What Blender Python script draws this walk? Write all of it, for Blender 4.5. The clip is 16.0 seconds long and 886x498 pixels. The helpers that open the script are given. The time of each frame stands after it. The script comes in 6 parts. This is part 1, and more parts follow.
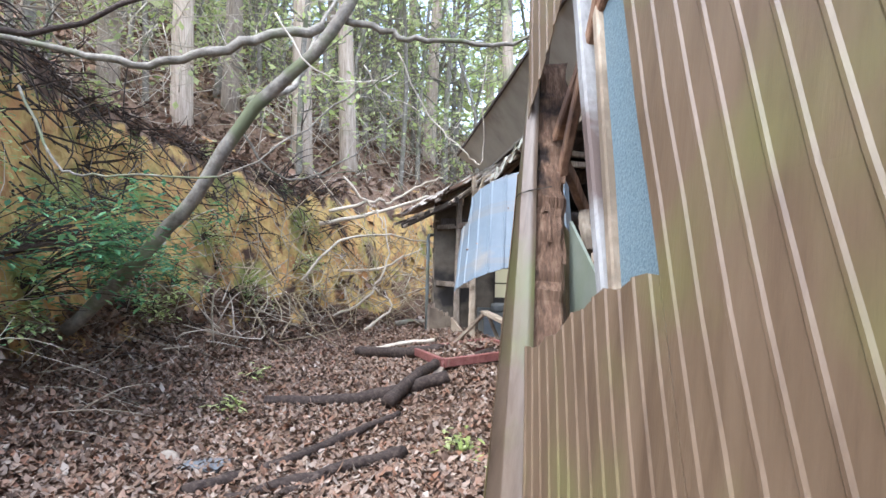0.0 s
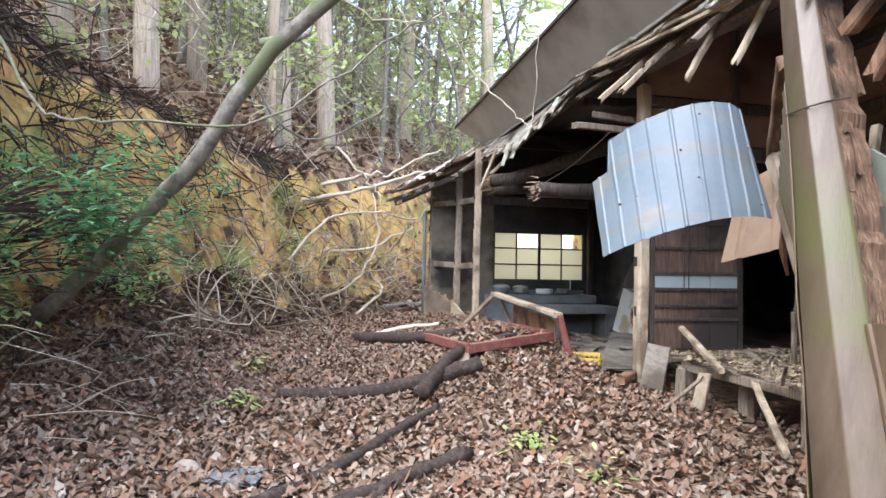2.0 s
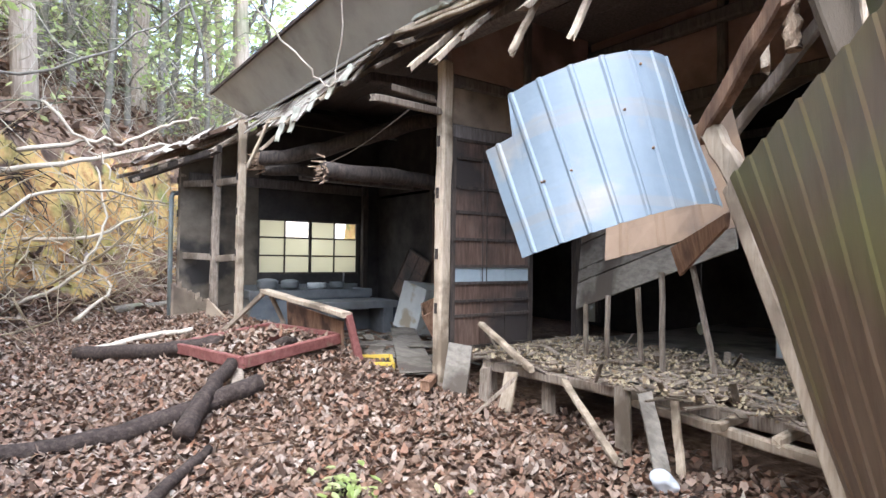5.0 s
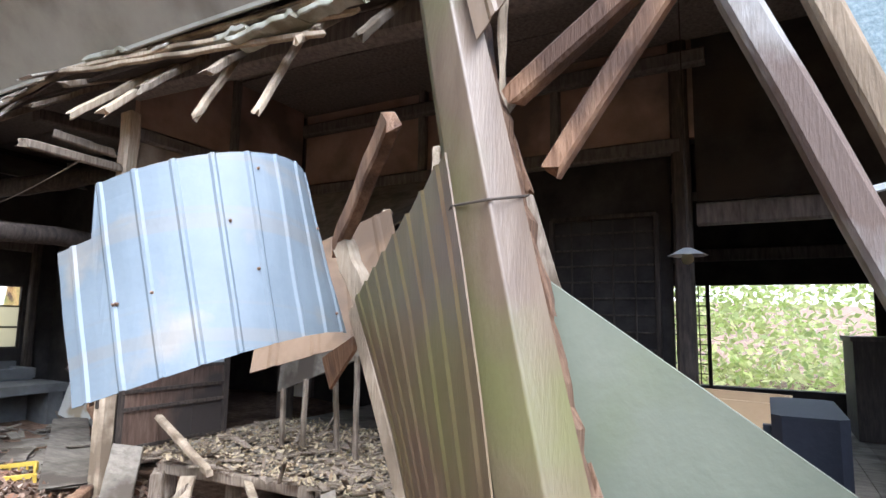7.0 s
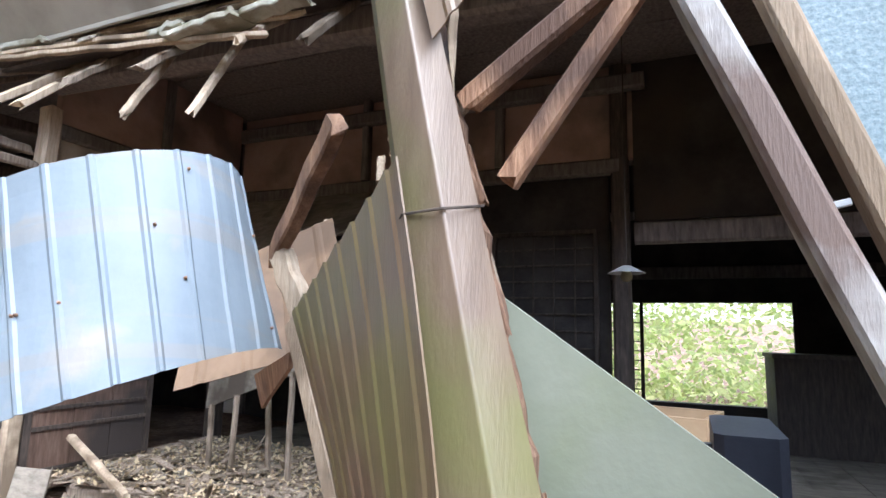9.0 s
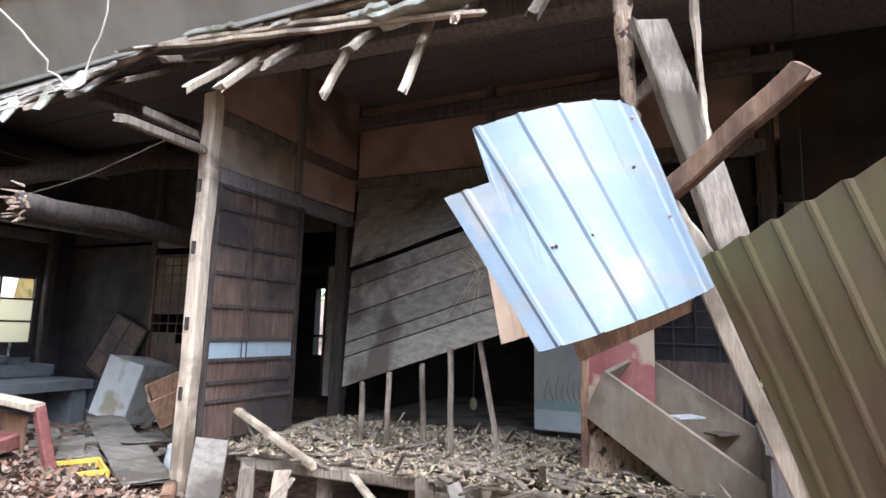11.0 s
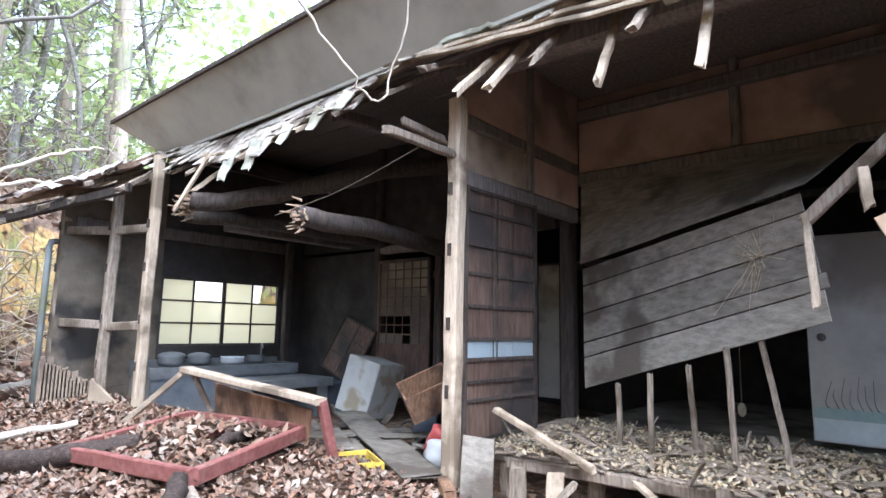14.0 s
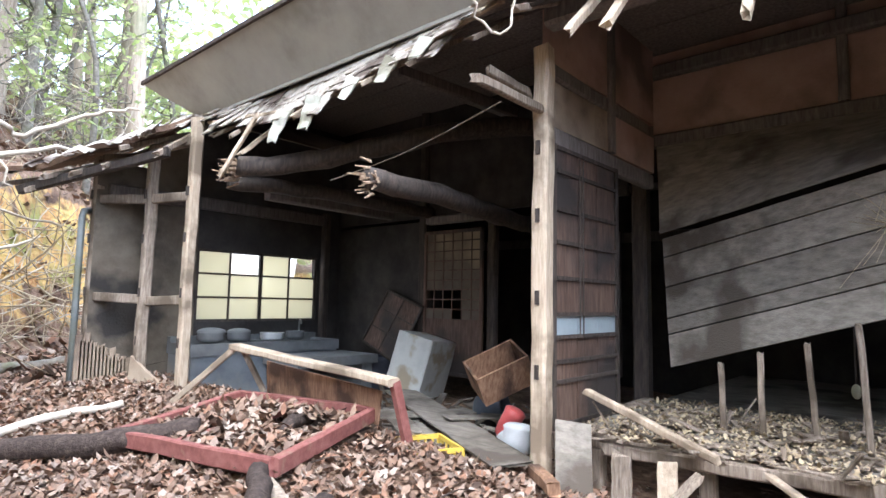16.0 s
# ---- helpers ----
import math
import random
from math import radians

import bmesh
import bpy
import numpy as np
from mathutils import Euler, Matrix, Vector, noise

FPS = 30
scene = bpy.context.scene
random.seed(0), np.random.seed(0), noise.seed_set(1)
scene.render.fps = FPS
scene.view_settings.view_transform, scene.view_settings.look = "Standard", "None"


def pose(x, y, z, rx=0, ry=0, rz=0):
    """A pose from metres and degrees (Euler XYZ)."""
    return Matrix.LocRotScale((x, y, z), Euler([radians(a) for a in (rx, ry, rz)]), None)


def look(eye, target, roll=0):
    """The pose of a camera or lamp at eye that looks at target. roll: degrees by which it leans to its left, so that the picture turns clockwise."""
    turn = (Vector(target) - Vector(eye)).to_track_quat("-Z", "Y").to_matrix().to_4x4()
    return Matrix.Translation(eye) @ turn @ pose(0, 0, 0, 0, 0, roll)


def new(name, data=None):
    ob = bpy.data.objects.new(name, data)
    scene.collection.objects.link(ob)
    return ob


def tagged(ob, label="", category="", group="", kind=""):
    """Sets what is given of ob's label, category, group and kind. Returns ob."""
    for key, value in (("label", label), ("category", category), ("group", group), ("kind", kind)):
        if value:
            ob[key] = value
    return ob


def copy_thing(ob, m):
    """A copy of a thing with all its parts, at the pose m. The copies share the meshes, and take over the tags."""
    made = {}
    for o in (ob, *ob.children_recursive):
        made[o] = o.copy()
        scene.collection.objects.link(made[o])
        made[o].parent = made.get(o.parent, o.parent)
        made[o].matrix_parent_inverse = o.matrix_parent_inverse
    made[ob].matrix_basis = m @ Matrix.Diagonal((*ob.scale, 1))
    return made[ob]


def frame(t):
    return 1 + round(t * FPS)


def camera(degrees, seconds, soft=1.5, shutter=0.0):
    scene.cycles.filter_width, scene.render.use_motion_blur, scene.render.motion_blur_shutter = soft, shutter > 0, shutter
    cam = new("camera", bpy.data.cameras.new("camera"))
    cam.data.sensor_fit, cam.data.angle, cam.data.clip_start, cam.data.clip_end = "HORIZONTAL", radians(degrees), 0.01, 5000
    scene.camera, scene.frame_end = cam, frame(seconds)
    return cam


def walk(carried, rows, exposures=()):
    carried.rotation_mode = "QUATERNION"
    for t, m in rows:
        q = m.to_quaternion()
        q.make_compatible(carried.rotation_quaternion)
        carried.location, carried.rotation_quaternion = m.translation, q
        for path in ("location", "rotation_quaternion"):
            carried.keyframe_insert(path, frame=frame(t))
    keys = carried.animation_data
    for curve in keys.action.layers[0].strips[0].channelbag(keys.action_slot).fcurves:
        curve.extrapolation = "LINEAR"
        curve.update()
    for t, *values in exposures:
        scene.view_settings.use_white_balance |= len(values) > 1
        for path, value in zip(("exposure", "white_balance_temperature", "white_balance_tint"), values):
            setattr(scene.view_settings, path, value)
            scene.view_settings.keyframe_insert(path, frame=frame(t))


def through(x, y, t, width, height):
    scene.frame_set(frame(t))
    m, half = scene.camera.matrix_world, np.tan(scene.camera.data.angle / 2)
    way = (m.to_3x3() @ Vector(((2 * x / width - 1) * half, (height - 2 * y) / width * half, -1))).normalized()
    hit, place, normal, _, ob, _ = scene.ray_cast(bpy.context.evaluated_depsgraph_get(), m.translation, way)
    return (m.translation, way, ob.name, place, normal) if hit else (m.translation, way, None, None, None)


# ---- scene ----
cam = camera(74.9, 16.0)
PATH = [
    (0, (1.041, 0.725, 1.293), (1.276, 2.709, 1.396), 1.2),
    (0.5, (0.865, 0.956, 1.286), (1.043, 2.947, 1.356), 1.2),
    (1, (0.781, 1.213, 1.274), (0.951, 3.205, 1.332), 0.8),
    (1.5, (0.652, 1.333, 1.246), (0.842, 3.323, 1.303), 0.8),
    (2, (0.419, 1.47, 1.197), (0.809, 3.43, 1.252), 1.1),
    (2.5, (0.397, 1.549, 1.212), (0.963, 3.467, 1.253), 0.9),
    (3, (0.429, 1.788, 1.201), (1.147, 3.655, 1.228), 0.8),
    (5.5, (0.389, 2.423, 1.266), (1.677, 3.951, 1.345), 1.1),
    (6, (0.483, 2.437, 1.324), (1.931, 3.807, 1.479), 1.4),
    (6.5, (0.553, 2.396, 1.363), (2.218, 3.483, 1.582), 1.0),
    (7, (0.775, 2.301, 1.415), (2.51, 3.265, 1.658), 0.9),
    (7.5, (0.931, 2.26, 1.455), (2.699, 3.157, 1.718), 0.8),
    (8, (0.994, 2.235, 1.476), (2.796, 3.05, 1.772), 0.9),
    (10.5, (0.443, 2.908, 1.284), (2.267, 3.675, 1.575), 1.6),
    (11, (0.397, 3.172, 1.271), (2.186, 4.023, 1.548), 1.6),
    (11.5, (0.254, 3.354, 1.291), (1.997, 4.293, 1.572), 1.6),
    (12, (0.019, 3.496, 1.294), (1.726, 4.5, 1.575), 1.5),
    (12.5, (-0.078, 3.552, 1.289), (1.574, 4.644, 1.567), 1.3),
    (13, (0.013, 3.611, 1.266), (1.597, 4.8, 1.539), 1.1),
    (13.5, (0.125, 3.71, 1.268), (1.66, 4.965, 1.528), 1.0),
    (14, (0.137, 3.809, 1.241), (1.633, 5.109, 1.509), 1.1),
    (14.5, (0.032, 4.033, 1.232), (1.517, 5.347, 1.495), 1.4),
    (15, (-0.009, 4.138, 1.228), (1.477, 5.456, 1.464), 1.2),
    (15.5, (0.02, 4.302, 1.201), (1.509, 5.621, 1.405), 1.1),
    (16, (0.101, 4.479, 1.223), (1.593, 5.798, 1.407), 1.1),
]
EXPOSURES = [(0.0, 2.5, 5700, 10), (3.0, 2.65, 6000, 10), (5.5, 2.8, 5700, 10), (8.0, 2.9, 5800, 10), (11.0, 3.1, 5500, 10), (13.0, 3.12, 5300, 10), (16.0, 3.05, 5700, 10)]
walk(cam, [(t, look(eye, target, roll)) for t, eye, target, roll in PATH], EXPOSURES)

# ---- light: bright overcast day under a bare winter wood ----
world = bpy.data.worlds.new("world")
scene.world = world
world.use_nodes = True
wn = world.node_tree
sky = wn.nodes.new("ShaderNodeTexSky")
sky.sky_type = "NISHITA"
sky.sun_disc = False
sky.sun_elevation = radians(59)
sky.sun_rotation = radians(228)
sky.air_density, sky.dust_density, sky.ozone_density = 1.0, 1.5, 1.0
wn.nodes["Background"].inputs["Strength"].default_value = 0.15
soft_sky = wn.nodes.new("ShaderNodeHueSaturation")
soft_sky.inputs["Saturation"].default_value = 0.6
wn.links.new(sky.outputs[0], soft_sky.inputs["Color"])
wn.links.new(soft_sky.outputs[0], wn.nodes["Background"].inputs["Color"])
sun = new("sun", bpy.data.lights.new("sun", "SUN"))
sun.data.energy, sun.data.angle, sun.data.color = 0.85, radians(60), (1.0, 0.98, 0.95)
sun.matrix_world = look((-3.7, -3.3, 8), (0, 0, 0))

# daylight at the kitchen window
day = new("window_daylight", bpy.data.lights.new("window_daylight", "AREA"))
day.data.shape, day.data.size, day.data.size_y, day.data.energy = "RECTANGLE", 1.7, 0.9, 1.2
day.matrix_world = look((4.0, 11.5, 1.5), (4.0, 10.9, 1.35))

# ---- helpers for meshes and materials ----
rng = random.Random(7)


def muted(col, k=0.06):
    """Aged colour: pulled a little towards its own grey."""
    g = 0.3 * col[0] + 0.59 * col[1] + 0.11 * col[2]
    return tuple(c + (g - c) * k for c in col)


def material(name, ramp, scale=4.0, stretch=(1, 1, 1), rough=0.8, metal=0.0, bump=0.3, fine=60.0, stain=None, stain_scale=1.2,
             stain_at=(0.5, 0.62), vary=0.0, island=0.0, spec=0.3, wave=0.0):
    """Noise-driven surface: a colour ramp over stretched grain, blotches of a stain colour, fine bump."""
    m = bpy.data.materials.new(name)
    m.use_nodes = True
    nt, b = m.node_tree, m.node_tree.nodes["Principled BSDF"]
    ramp = [(at, muted(col)) for at, col in ramp]
    stain = muted(stain) if stain else None
    N, L = nt.nodes.new, nt.links.new
    tc = N("ShaderNodeTexCoord")
    mp = N("ShaderNodeMapping")
    mp.inputs["Scale"].default_value = stretch
    L(tc.outputs["Object"], mp.inputs[0])
    n1 = N("ShaderNodeTexNoise")
    n1.inputs["Scale"].default_value, n1.inputs["Detail"].default_value, n1.inputs["Roughness"].default_value = scale, 8, 0.65
    L(mp.outputs[0], n1.inputs["Vector"])
    cr = N("ShaderNodeValToRGB")
    els = cr.color_ramp.elements
    while len(els) < len(ramp):
        els.new(0.5)
    for e, (at, col) in zip(els, ramp):
        e.position, e.color = at, (*col, 1)
    L(n1.outputs[0], cr.inputs[0])
    out = cr.outputs[0]
    if stain:
        n2 = N("ShaderNodeTexNoise")
        n2.inputs["Scale"].default_value, n2.inputs["Detail"].default_value = stain_scale, 6
        L(tc.outputs["Object"], n2.inputs["Vector"])
        mr = N("ShaderNodeMapRange")
        mr.inputs[1].default_value, mr.inputs[2].default_value = stain_at
        L(n2.outputs[0], mr.inputs[0])
        mx = N("ShaderNodeMix")
        mx.data_type = "RGBA"
        L(mr.outputs[0], mx.inputs["Factor"])
        L(out, mx.inputs[6])
        mx.inputs[7].default_value = (*stain, 1)
        out = mx.outputs[2]
    if vary or island:
        src = N("ShaderNodeNewGeometry").outputs["Random Per Island"] if island else N("ShaderNodeObjectInfo").outputs["Random"]
        mr = N("ShaderNodeMapRange")
        k = island or vary
        mr.inputs[3].default_value, mr.inputs[4].default_value = 1 - k, 1 + k
        L(src, mr.inputs[0])
        hs = N("ShaderNodeHueSaturation")
        L(mr.outputs[0], hs.inputs["Value"])
        L(out, hs.inputs["Color"])
        out = hs.outputs[0]
    L(out, b.inputs["Base Color"])
    b.inputs["Roughness"].default_value, b.inputs["Metallic"].default_value = rough, metal
    b.inputs["Specular IOR Level"].default_value = spec
    if bump:
        n3 = N("ShaderNodeTexNoise")
        n3.inputs["Scale"].default_value, n3.inputs["Detail"].default_value = fine, 5
        L(mp.outputs[0], n3.inputs["Vector"])
        bp = N("ShaderNodeBump")
        bp.inputs["Strength"].default_value, bp.inputs["Distance"].default_value = bump, 0.01
        L(n3.outputs[0], bp.inputs["Height"])
        L(bp.outputs[0], b.inputs["Normal"])
    return m


def link(name, bm, mat, smooth=False):
    me = bpy.data.meshes.new(name)
    bmesh.ops.recalc_face_normals(bm, faces=bm.faces)
    bm.to_mesh(me)
    bm.free()
    me.materials.append(mat)
    if smooth:
        for p in me.polygons:
            p.use_smooth = True
    return new(name, me)


def solid(name, bm, mat, label="", category="", group="", kind="", smooth=False):
    return tagged(link(name, bm, mat, smooth), label, category, group, kind)


def thing(name, at, label="", category="", group="", kind=""):
    ob = new(name)
    ob.empty_display_size = 0.1
    ob.matrix_basis = Matrix.Translation(at)
    return tagged(ob, label, category, group, kind)


def part(name, bm, mat, parent, label="", smooth=False):
    ob = link(name, bm, mat, smooth)
    ob.parent = parent
    if parent.type == "EMPTY":
        ob.matrix_parent_inverse = parent.matrix_basis.inverted()
    return tagged(ob, label)


def box(bm, lo, hi):
    m = bmesh.ops.create_cube(bm, size=1)
    lo, hi = Vector(lo), Vector(hi)
    for v in m["verts"]:
        v.co = Vector((a + (b - a) * (c + 0.5) for a, b, c in zip(lo, hi, v.co)))
    return m["verts"]


def bar(bm, a, b, w, h, steps=1, jitter=0.0, ragged=0.0, up=(0, 0, 1), taper=1.0, bevel=0.0):
    """A timber from a to b, w wide and h high, with uneven sides and splintered ends."""
    a, b = Vector(a), Vector(b)
    d = (b - a).normalized()
    u = Vector(up)
    if abs(d.dot(u)) > 0.95:
        u = Vector((1, 0, 0))
    s = d.cross(u).normalized()
    u = s.cross(d).normalized()
    c = min(w, h) * (0.16 if bevel == 0 else bevel)
    shape = [(-w / 2 + c, -h / 2), (w / 2 - c, -h / 2), (w / 2, -h / 2 + c), (w / 2, h / 2 - c),
             (w / 2 - c, h / 2), (-w / 2 + c, h / 2), (-w / 2, h / 2 - c), (-w / 2, -h / 2 + c)]
    rings = []
    for i in range(steps + 1):
        k = i / steps
        p = a.lerp(b, k)
        f = 1 + (taper - 1) * k
        off = s * rng.uniform(-jitter, jitter) + u * rng.uniform(-jitter, jitter)
        ring = []
        for x, y in shape:
            e = Vector()
            if i in (0, steps) and ragged:
                e = d * rng.uniform(-ragged, ragged * 0.3) * (1 if i else -1)
            g = 1 + rng.uniform(-1, 1) * jitter * 2
            ring.append(bm.verts.new(p + off + (s * x + u * y) * f * g + e))
        rings.append(ring)
    for r0, r1 in zip(rings, rings[1:]):
        for i in range(8):
            bm.faces.new((r0[i], r0[(i + 1) % 8], r1[(i + 1) % 8], r1[i]))
    bm.faces.new(rings[0][::-1])
    bm.faces.new(rings[-1])


def tube(bm, pts, r0, r1, sides=7, wobble=0.0):
    """A round limb along points, tapering from r0 to r1."""
    pts = [Vector(p) for p in pts]
    rings = []
    n = len(pts)
    for i, p in enumerate(pts):
        d = (pts[min(i + 1, n - 1)] - pts[max(i - 1, 0)]).normalized()
        s = d.orthogonal().normalized() if i == 0 else (s - d * s.dot(d)).normalized()
        u = d.cross(s)
        r = r0 + (r1 - r0) * i / (n - 1)
        rings.append([bm.verts.new(p + (s * math.cos(q) + u * math.sin(q)) * r * (1 + rng.uniform(-wobble, wobble)))
                      for q in (2 * math.pi * j / sides for j in range(sides))])
    for a, b in zip(rings, rings[1:]):
        for j in range(sides):
            bm.faces.new((a[j], a[(j + 1) % sides], b[(j + 1) % sides], b[j]))
    bm.faces.new(rings[0][::-1])
    bm.faces.new(rings[-1])


def bend(points, n=5, wild=0.0):
    """A smooth path through points with a little disorder."""
    P = [Vector(p) for p in points]
    out = []
    for i in range(len(P) - 1):
        a, b = P[i], P[i + 1]
        pa, pb = P[max(i - 1, 0)], P[min(i + 2, len(P) - 1)]
        for k in range(n):
            t = k / n
            q = 0.5 * (2 * a + (b - pa) * t + (2 * pa - 5 * a + 4 * b - pb) * t * t + (3 * a - pa - 3 * b + pb) * t ** 3)
            if wild and (i or k):
                q = q + Vector((rng.gauss(0, wild), rng.gauss(0, wild), rng.gauss(0, wild)))
            out.append(q)
    return out + [P[-1]]


def rod(a, b, r0, r1=None, n=4, sag=0.0, wild=0.0):
    a, b = Vector(a), Vector(b)
    mid = (a + b) / 2 - Vector((0, 0, sag))
    return bend([a, mid, b], n, wild)


def sheet(bm, corners, nu, nv, bulge=0.0, thick=0.012, holes=()):
    """A thin board between four corners (bl, br, tr, tl), as a solid, with a little waviness."""
    bl, br, tr, tl = [Vector(c) for c in corners]
    nrm = (br - bl).cross(tl - bl).normalized()
    g = {}
    for side in (0, 1):
        for i in range(nu + 1):
            for j in range(nv + 1):
                u, v = i / nu, j / nv
                p = bl.lerp(br, u).lerp(tl.lerp(tr, u), v)
                w = bulge * (noise.noise(p * 2.3) + math.sin(u * math.pi) * 0.4)
                g[side, i, j] = bm.verts.new(p + nrm * (w - side * thick))
    for i in range(nu):
        for j in range(nv):
            bm.faces.new([g[0, a, b] for a, b in ((i, j), (i + 1, j), (i + 1, j + 1), (i, j + 1))])
            bm.faces.new([g[1, a, b] for a, b in ((i, j), (i, j + 1), (i + 1, j + 1), (i + 1, j))])
    for i in range(nu):
        for j in (0, nv):
            bm.faces.new((g[0, i, j], g[0, i + 1, j], g[1, i + 1, j], g[1, i, j]))
    for j in range(nv):
        for i in (0, nu):
            bm.faces.new((g[0, i, j], g[0, i, j + 1], g[1, i, j + 1], g[1, i, j]))


B = bmesh.new
grey_wood = material("weathered_wood", [(0.25, (0.10, 0.075, 0.055)), (0.5, (0.27, 0.21, 0.155)), (0.75, (0.42, 0.35, 0.27))], 9, (6, 6, 0.7), 0.85, bump=0.5, fine=30, stain=(0.12, 0.09, 0.06), stain_scale=2.5, vary=0.2)
board_wood = material("old_boards", [(0.25, (0.12, 0.10, 0.08)), (0.5, (0.23, 0.20, 0.16)), (0.75, (0.33, 0.29, 0.23))], 6, (4, 0.8, 4), 0.85, bump=0.4, fine=30, stain=(0.10, 0.08, 0.06), stain_scale=2.0, vary=0.15)
pale_wood = material("pale_wood", [(0.25, (0.30, 0.22, 0.15)), (0.5, (0.46, 0.36, 0.25)), (0.75, (0.58, 0.48, 0.36))], 9, (6, 6, 0.7), 0.8, bump=0.5, fine=30, stain=(0.2, 0.15, 0.1), stain_scale=3, vary=0.2)
rust_wood = material("raw_brown_wood", [(0.25, (0.12, 0.06, 0.035)), (0.5, (0.27, 0.15, 0.085)), (0.75, (0.40, 0.25, 0.15))], 9, (5, 5, 0.8), 0.8, bump=0.5, fine=30, stain=(0.08, 0.045, 0.03), stain_scale=3, vary=0.15)
dark_wood = material("sooty_wood", [(0.25, (0.022, 0.018, 0.015)), (0.5, (0.062, 0.048, 0.039)), (0.8, (0.13, 0.098, 0.074))], 7, (5, 5, 0.8), 0.75, bump=0.4, fine=30, vary=0.2)
door_wood = material("brown_panel_wood", [(0.25, (0.06, 0.035, 0.025)), (0.5, (0.14, 0.085, 0.06)), (0.8, (0.22, 0.15, 0.11))], 7, (5, 5, 0.6), 0.7, bump=0.35, fine=30, stain=(0.05, 0.04, 0.035), vary=0.1)
bark_wood = material("rotten_log", [(0.25, (0.02, 0.014, 0.011)), (0.5, (0.055, 0.038, 0.03)), (0.8, (0.13, 0.095, 0.075))], 10, (3, 3, 3), 0.9, bump=0.8, fine=24)
mud_wall = material("mud_plaster", [(0.3, (0.22, 0.16, 0.11)), (0.5, (0.34, 0.26, 0.18)), (0.75, (0.44, 0.35, 0.25))], 3, (1, 1, 1), 0.95, bump=0.4, fine=40, stain=(0.14, 0.10, 0.075), stain_scale=1.5)
red_mud = material("reddish_plaster", [(0.3, (0.30, 0.19, 0.15)), (0.5, (0.42, 0.27, 0.215)), (0.75, (0.50, 0.35, 0.28))], 2, (1, 1, 1), 0.95, bump=0.25, fine=40, stain=(0.2, 0.14, 0.115), stain_scale=1.3)
brown_tin = material("brown_painted_tin", [(0.3, (0.09, 0.056, 0.032)), (0.5, (0.14, 0.092, 0.053)), (0.8, (0.19, 0.13, 0.08))], 5, (3, 3, 0.35), 0.42, 0.0, bump=0.08, fine=70, stain=(0.15, 0.14, 0.045), stain_scale=1.9, stain_at=(0.50, 0.70), spec=0.4)
blue_tin = material("pale_blue_tin", [(0.3, (0.108, 0.137, 0.16)), (0.5, (0.138, 0.170, 0.196)), (0.8, (0.17, 0.203, 0.226))], 3, (1, 1, 1), 0.5, 0.0, bump=0.05, fine=60, stain=(0.20, 0.19, 0.17), stain_scale=5.5, stain_at=(0.58, 0.70), spec=0.3)
soffit_tin = material("grey_soffit_tin", [(0.3, (0.26, 0.235, 0.19)), (0.5, (0.36, 0.33, 0.275)), (0.8, (0.44, 0.405, 0.34))], 1.5, (1, 1, 1), 0.6, 0.0, bump=0.08, fine=15, stain=(0.17, 0.15, 0.12), stain_scale=0.9)
shingle = material("split_shingle", [(0.25, (0.20, 0.165, 0.13)), (0.5, (0.40, 0.35, 0.29)), (0.75, (0.58, 0.53, 0.46))], 8, (4, 4, 2), 0.9, bump=0.5, fine=40, stain=(0.12, 0.09, 0.07), stain_scale=3, island=0.3)
clay = material("ochre_clay_bank", [(0.25, (0.20, 0.10, 0.05)), (0.40, (0.42, 0.21, 0.075)), (0.52, (0.60, 0.40, 0.13)), (0.64, (0.56, 0.27, 0.10)), (0.8, (0.64, 0.50, 0.28))], 2.8, (1, 1, 0.6), 0.95, bump=0.9, fine=14, stain=(0.24, 0.25, 0.07), stain_scale=1.5, stain_at=(0.5, 0.64))
litter_soil = material("leaf_mould", [(0.25, (0.08, 0.048, 0.03)), (0.5, (0.22, 0.135, 0.085)), (0.75, (0.36, 0.25, 0.175))], 14, (1, 1, 1), 0.95, bump=1.0, fine=30, stain=(0.10, 0.06, 0.04), stain_scale=1.0)
# Soot black, with the shade under the deep roof also put into the colour.
soot_shade_wall = material("sooty_shaded_plaster", [(0.3, (0.020, 0.018, 0.017)), (0.5, (0.042, 0.037, 0.034)), (0.75, (0.075, 0.065, 0.058))], 3, (1, 1, 1), 0.9, bump=0.3, fine=40, stain=(0.06, 0.045, 0.034), stain_scale=1.0, stain_at=(0.6, 0.75))
smoked_wood = material("smoked_brown_wood", [(0.25, (0.07, 0.058, 0.054)), (0.5, (0.16, 0.135, 0.12)), (0.8, (0.27, 0.23, 0.205))], 7, (5, 5, 0.8), 0.75, bump=0.4, fine=30, vary=0.2)


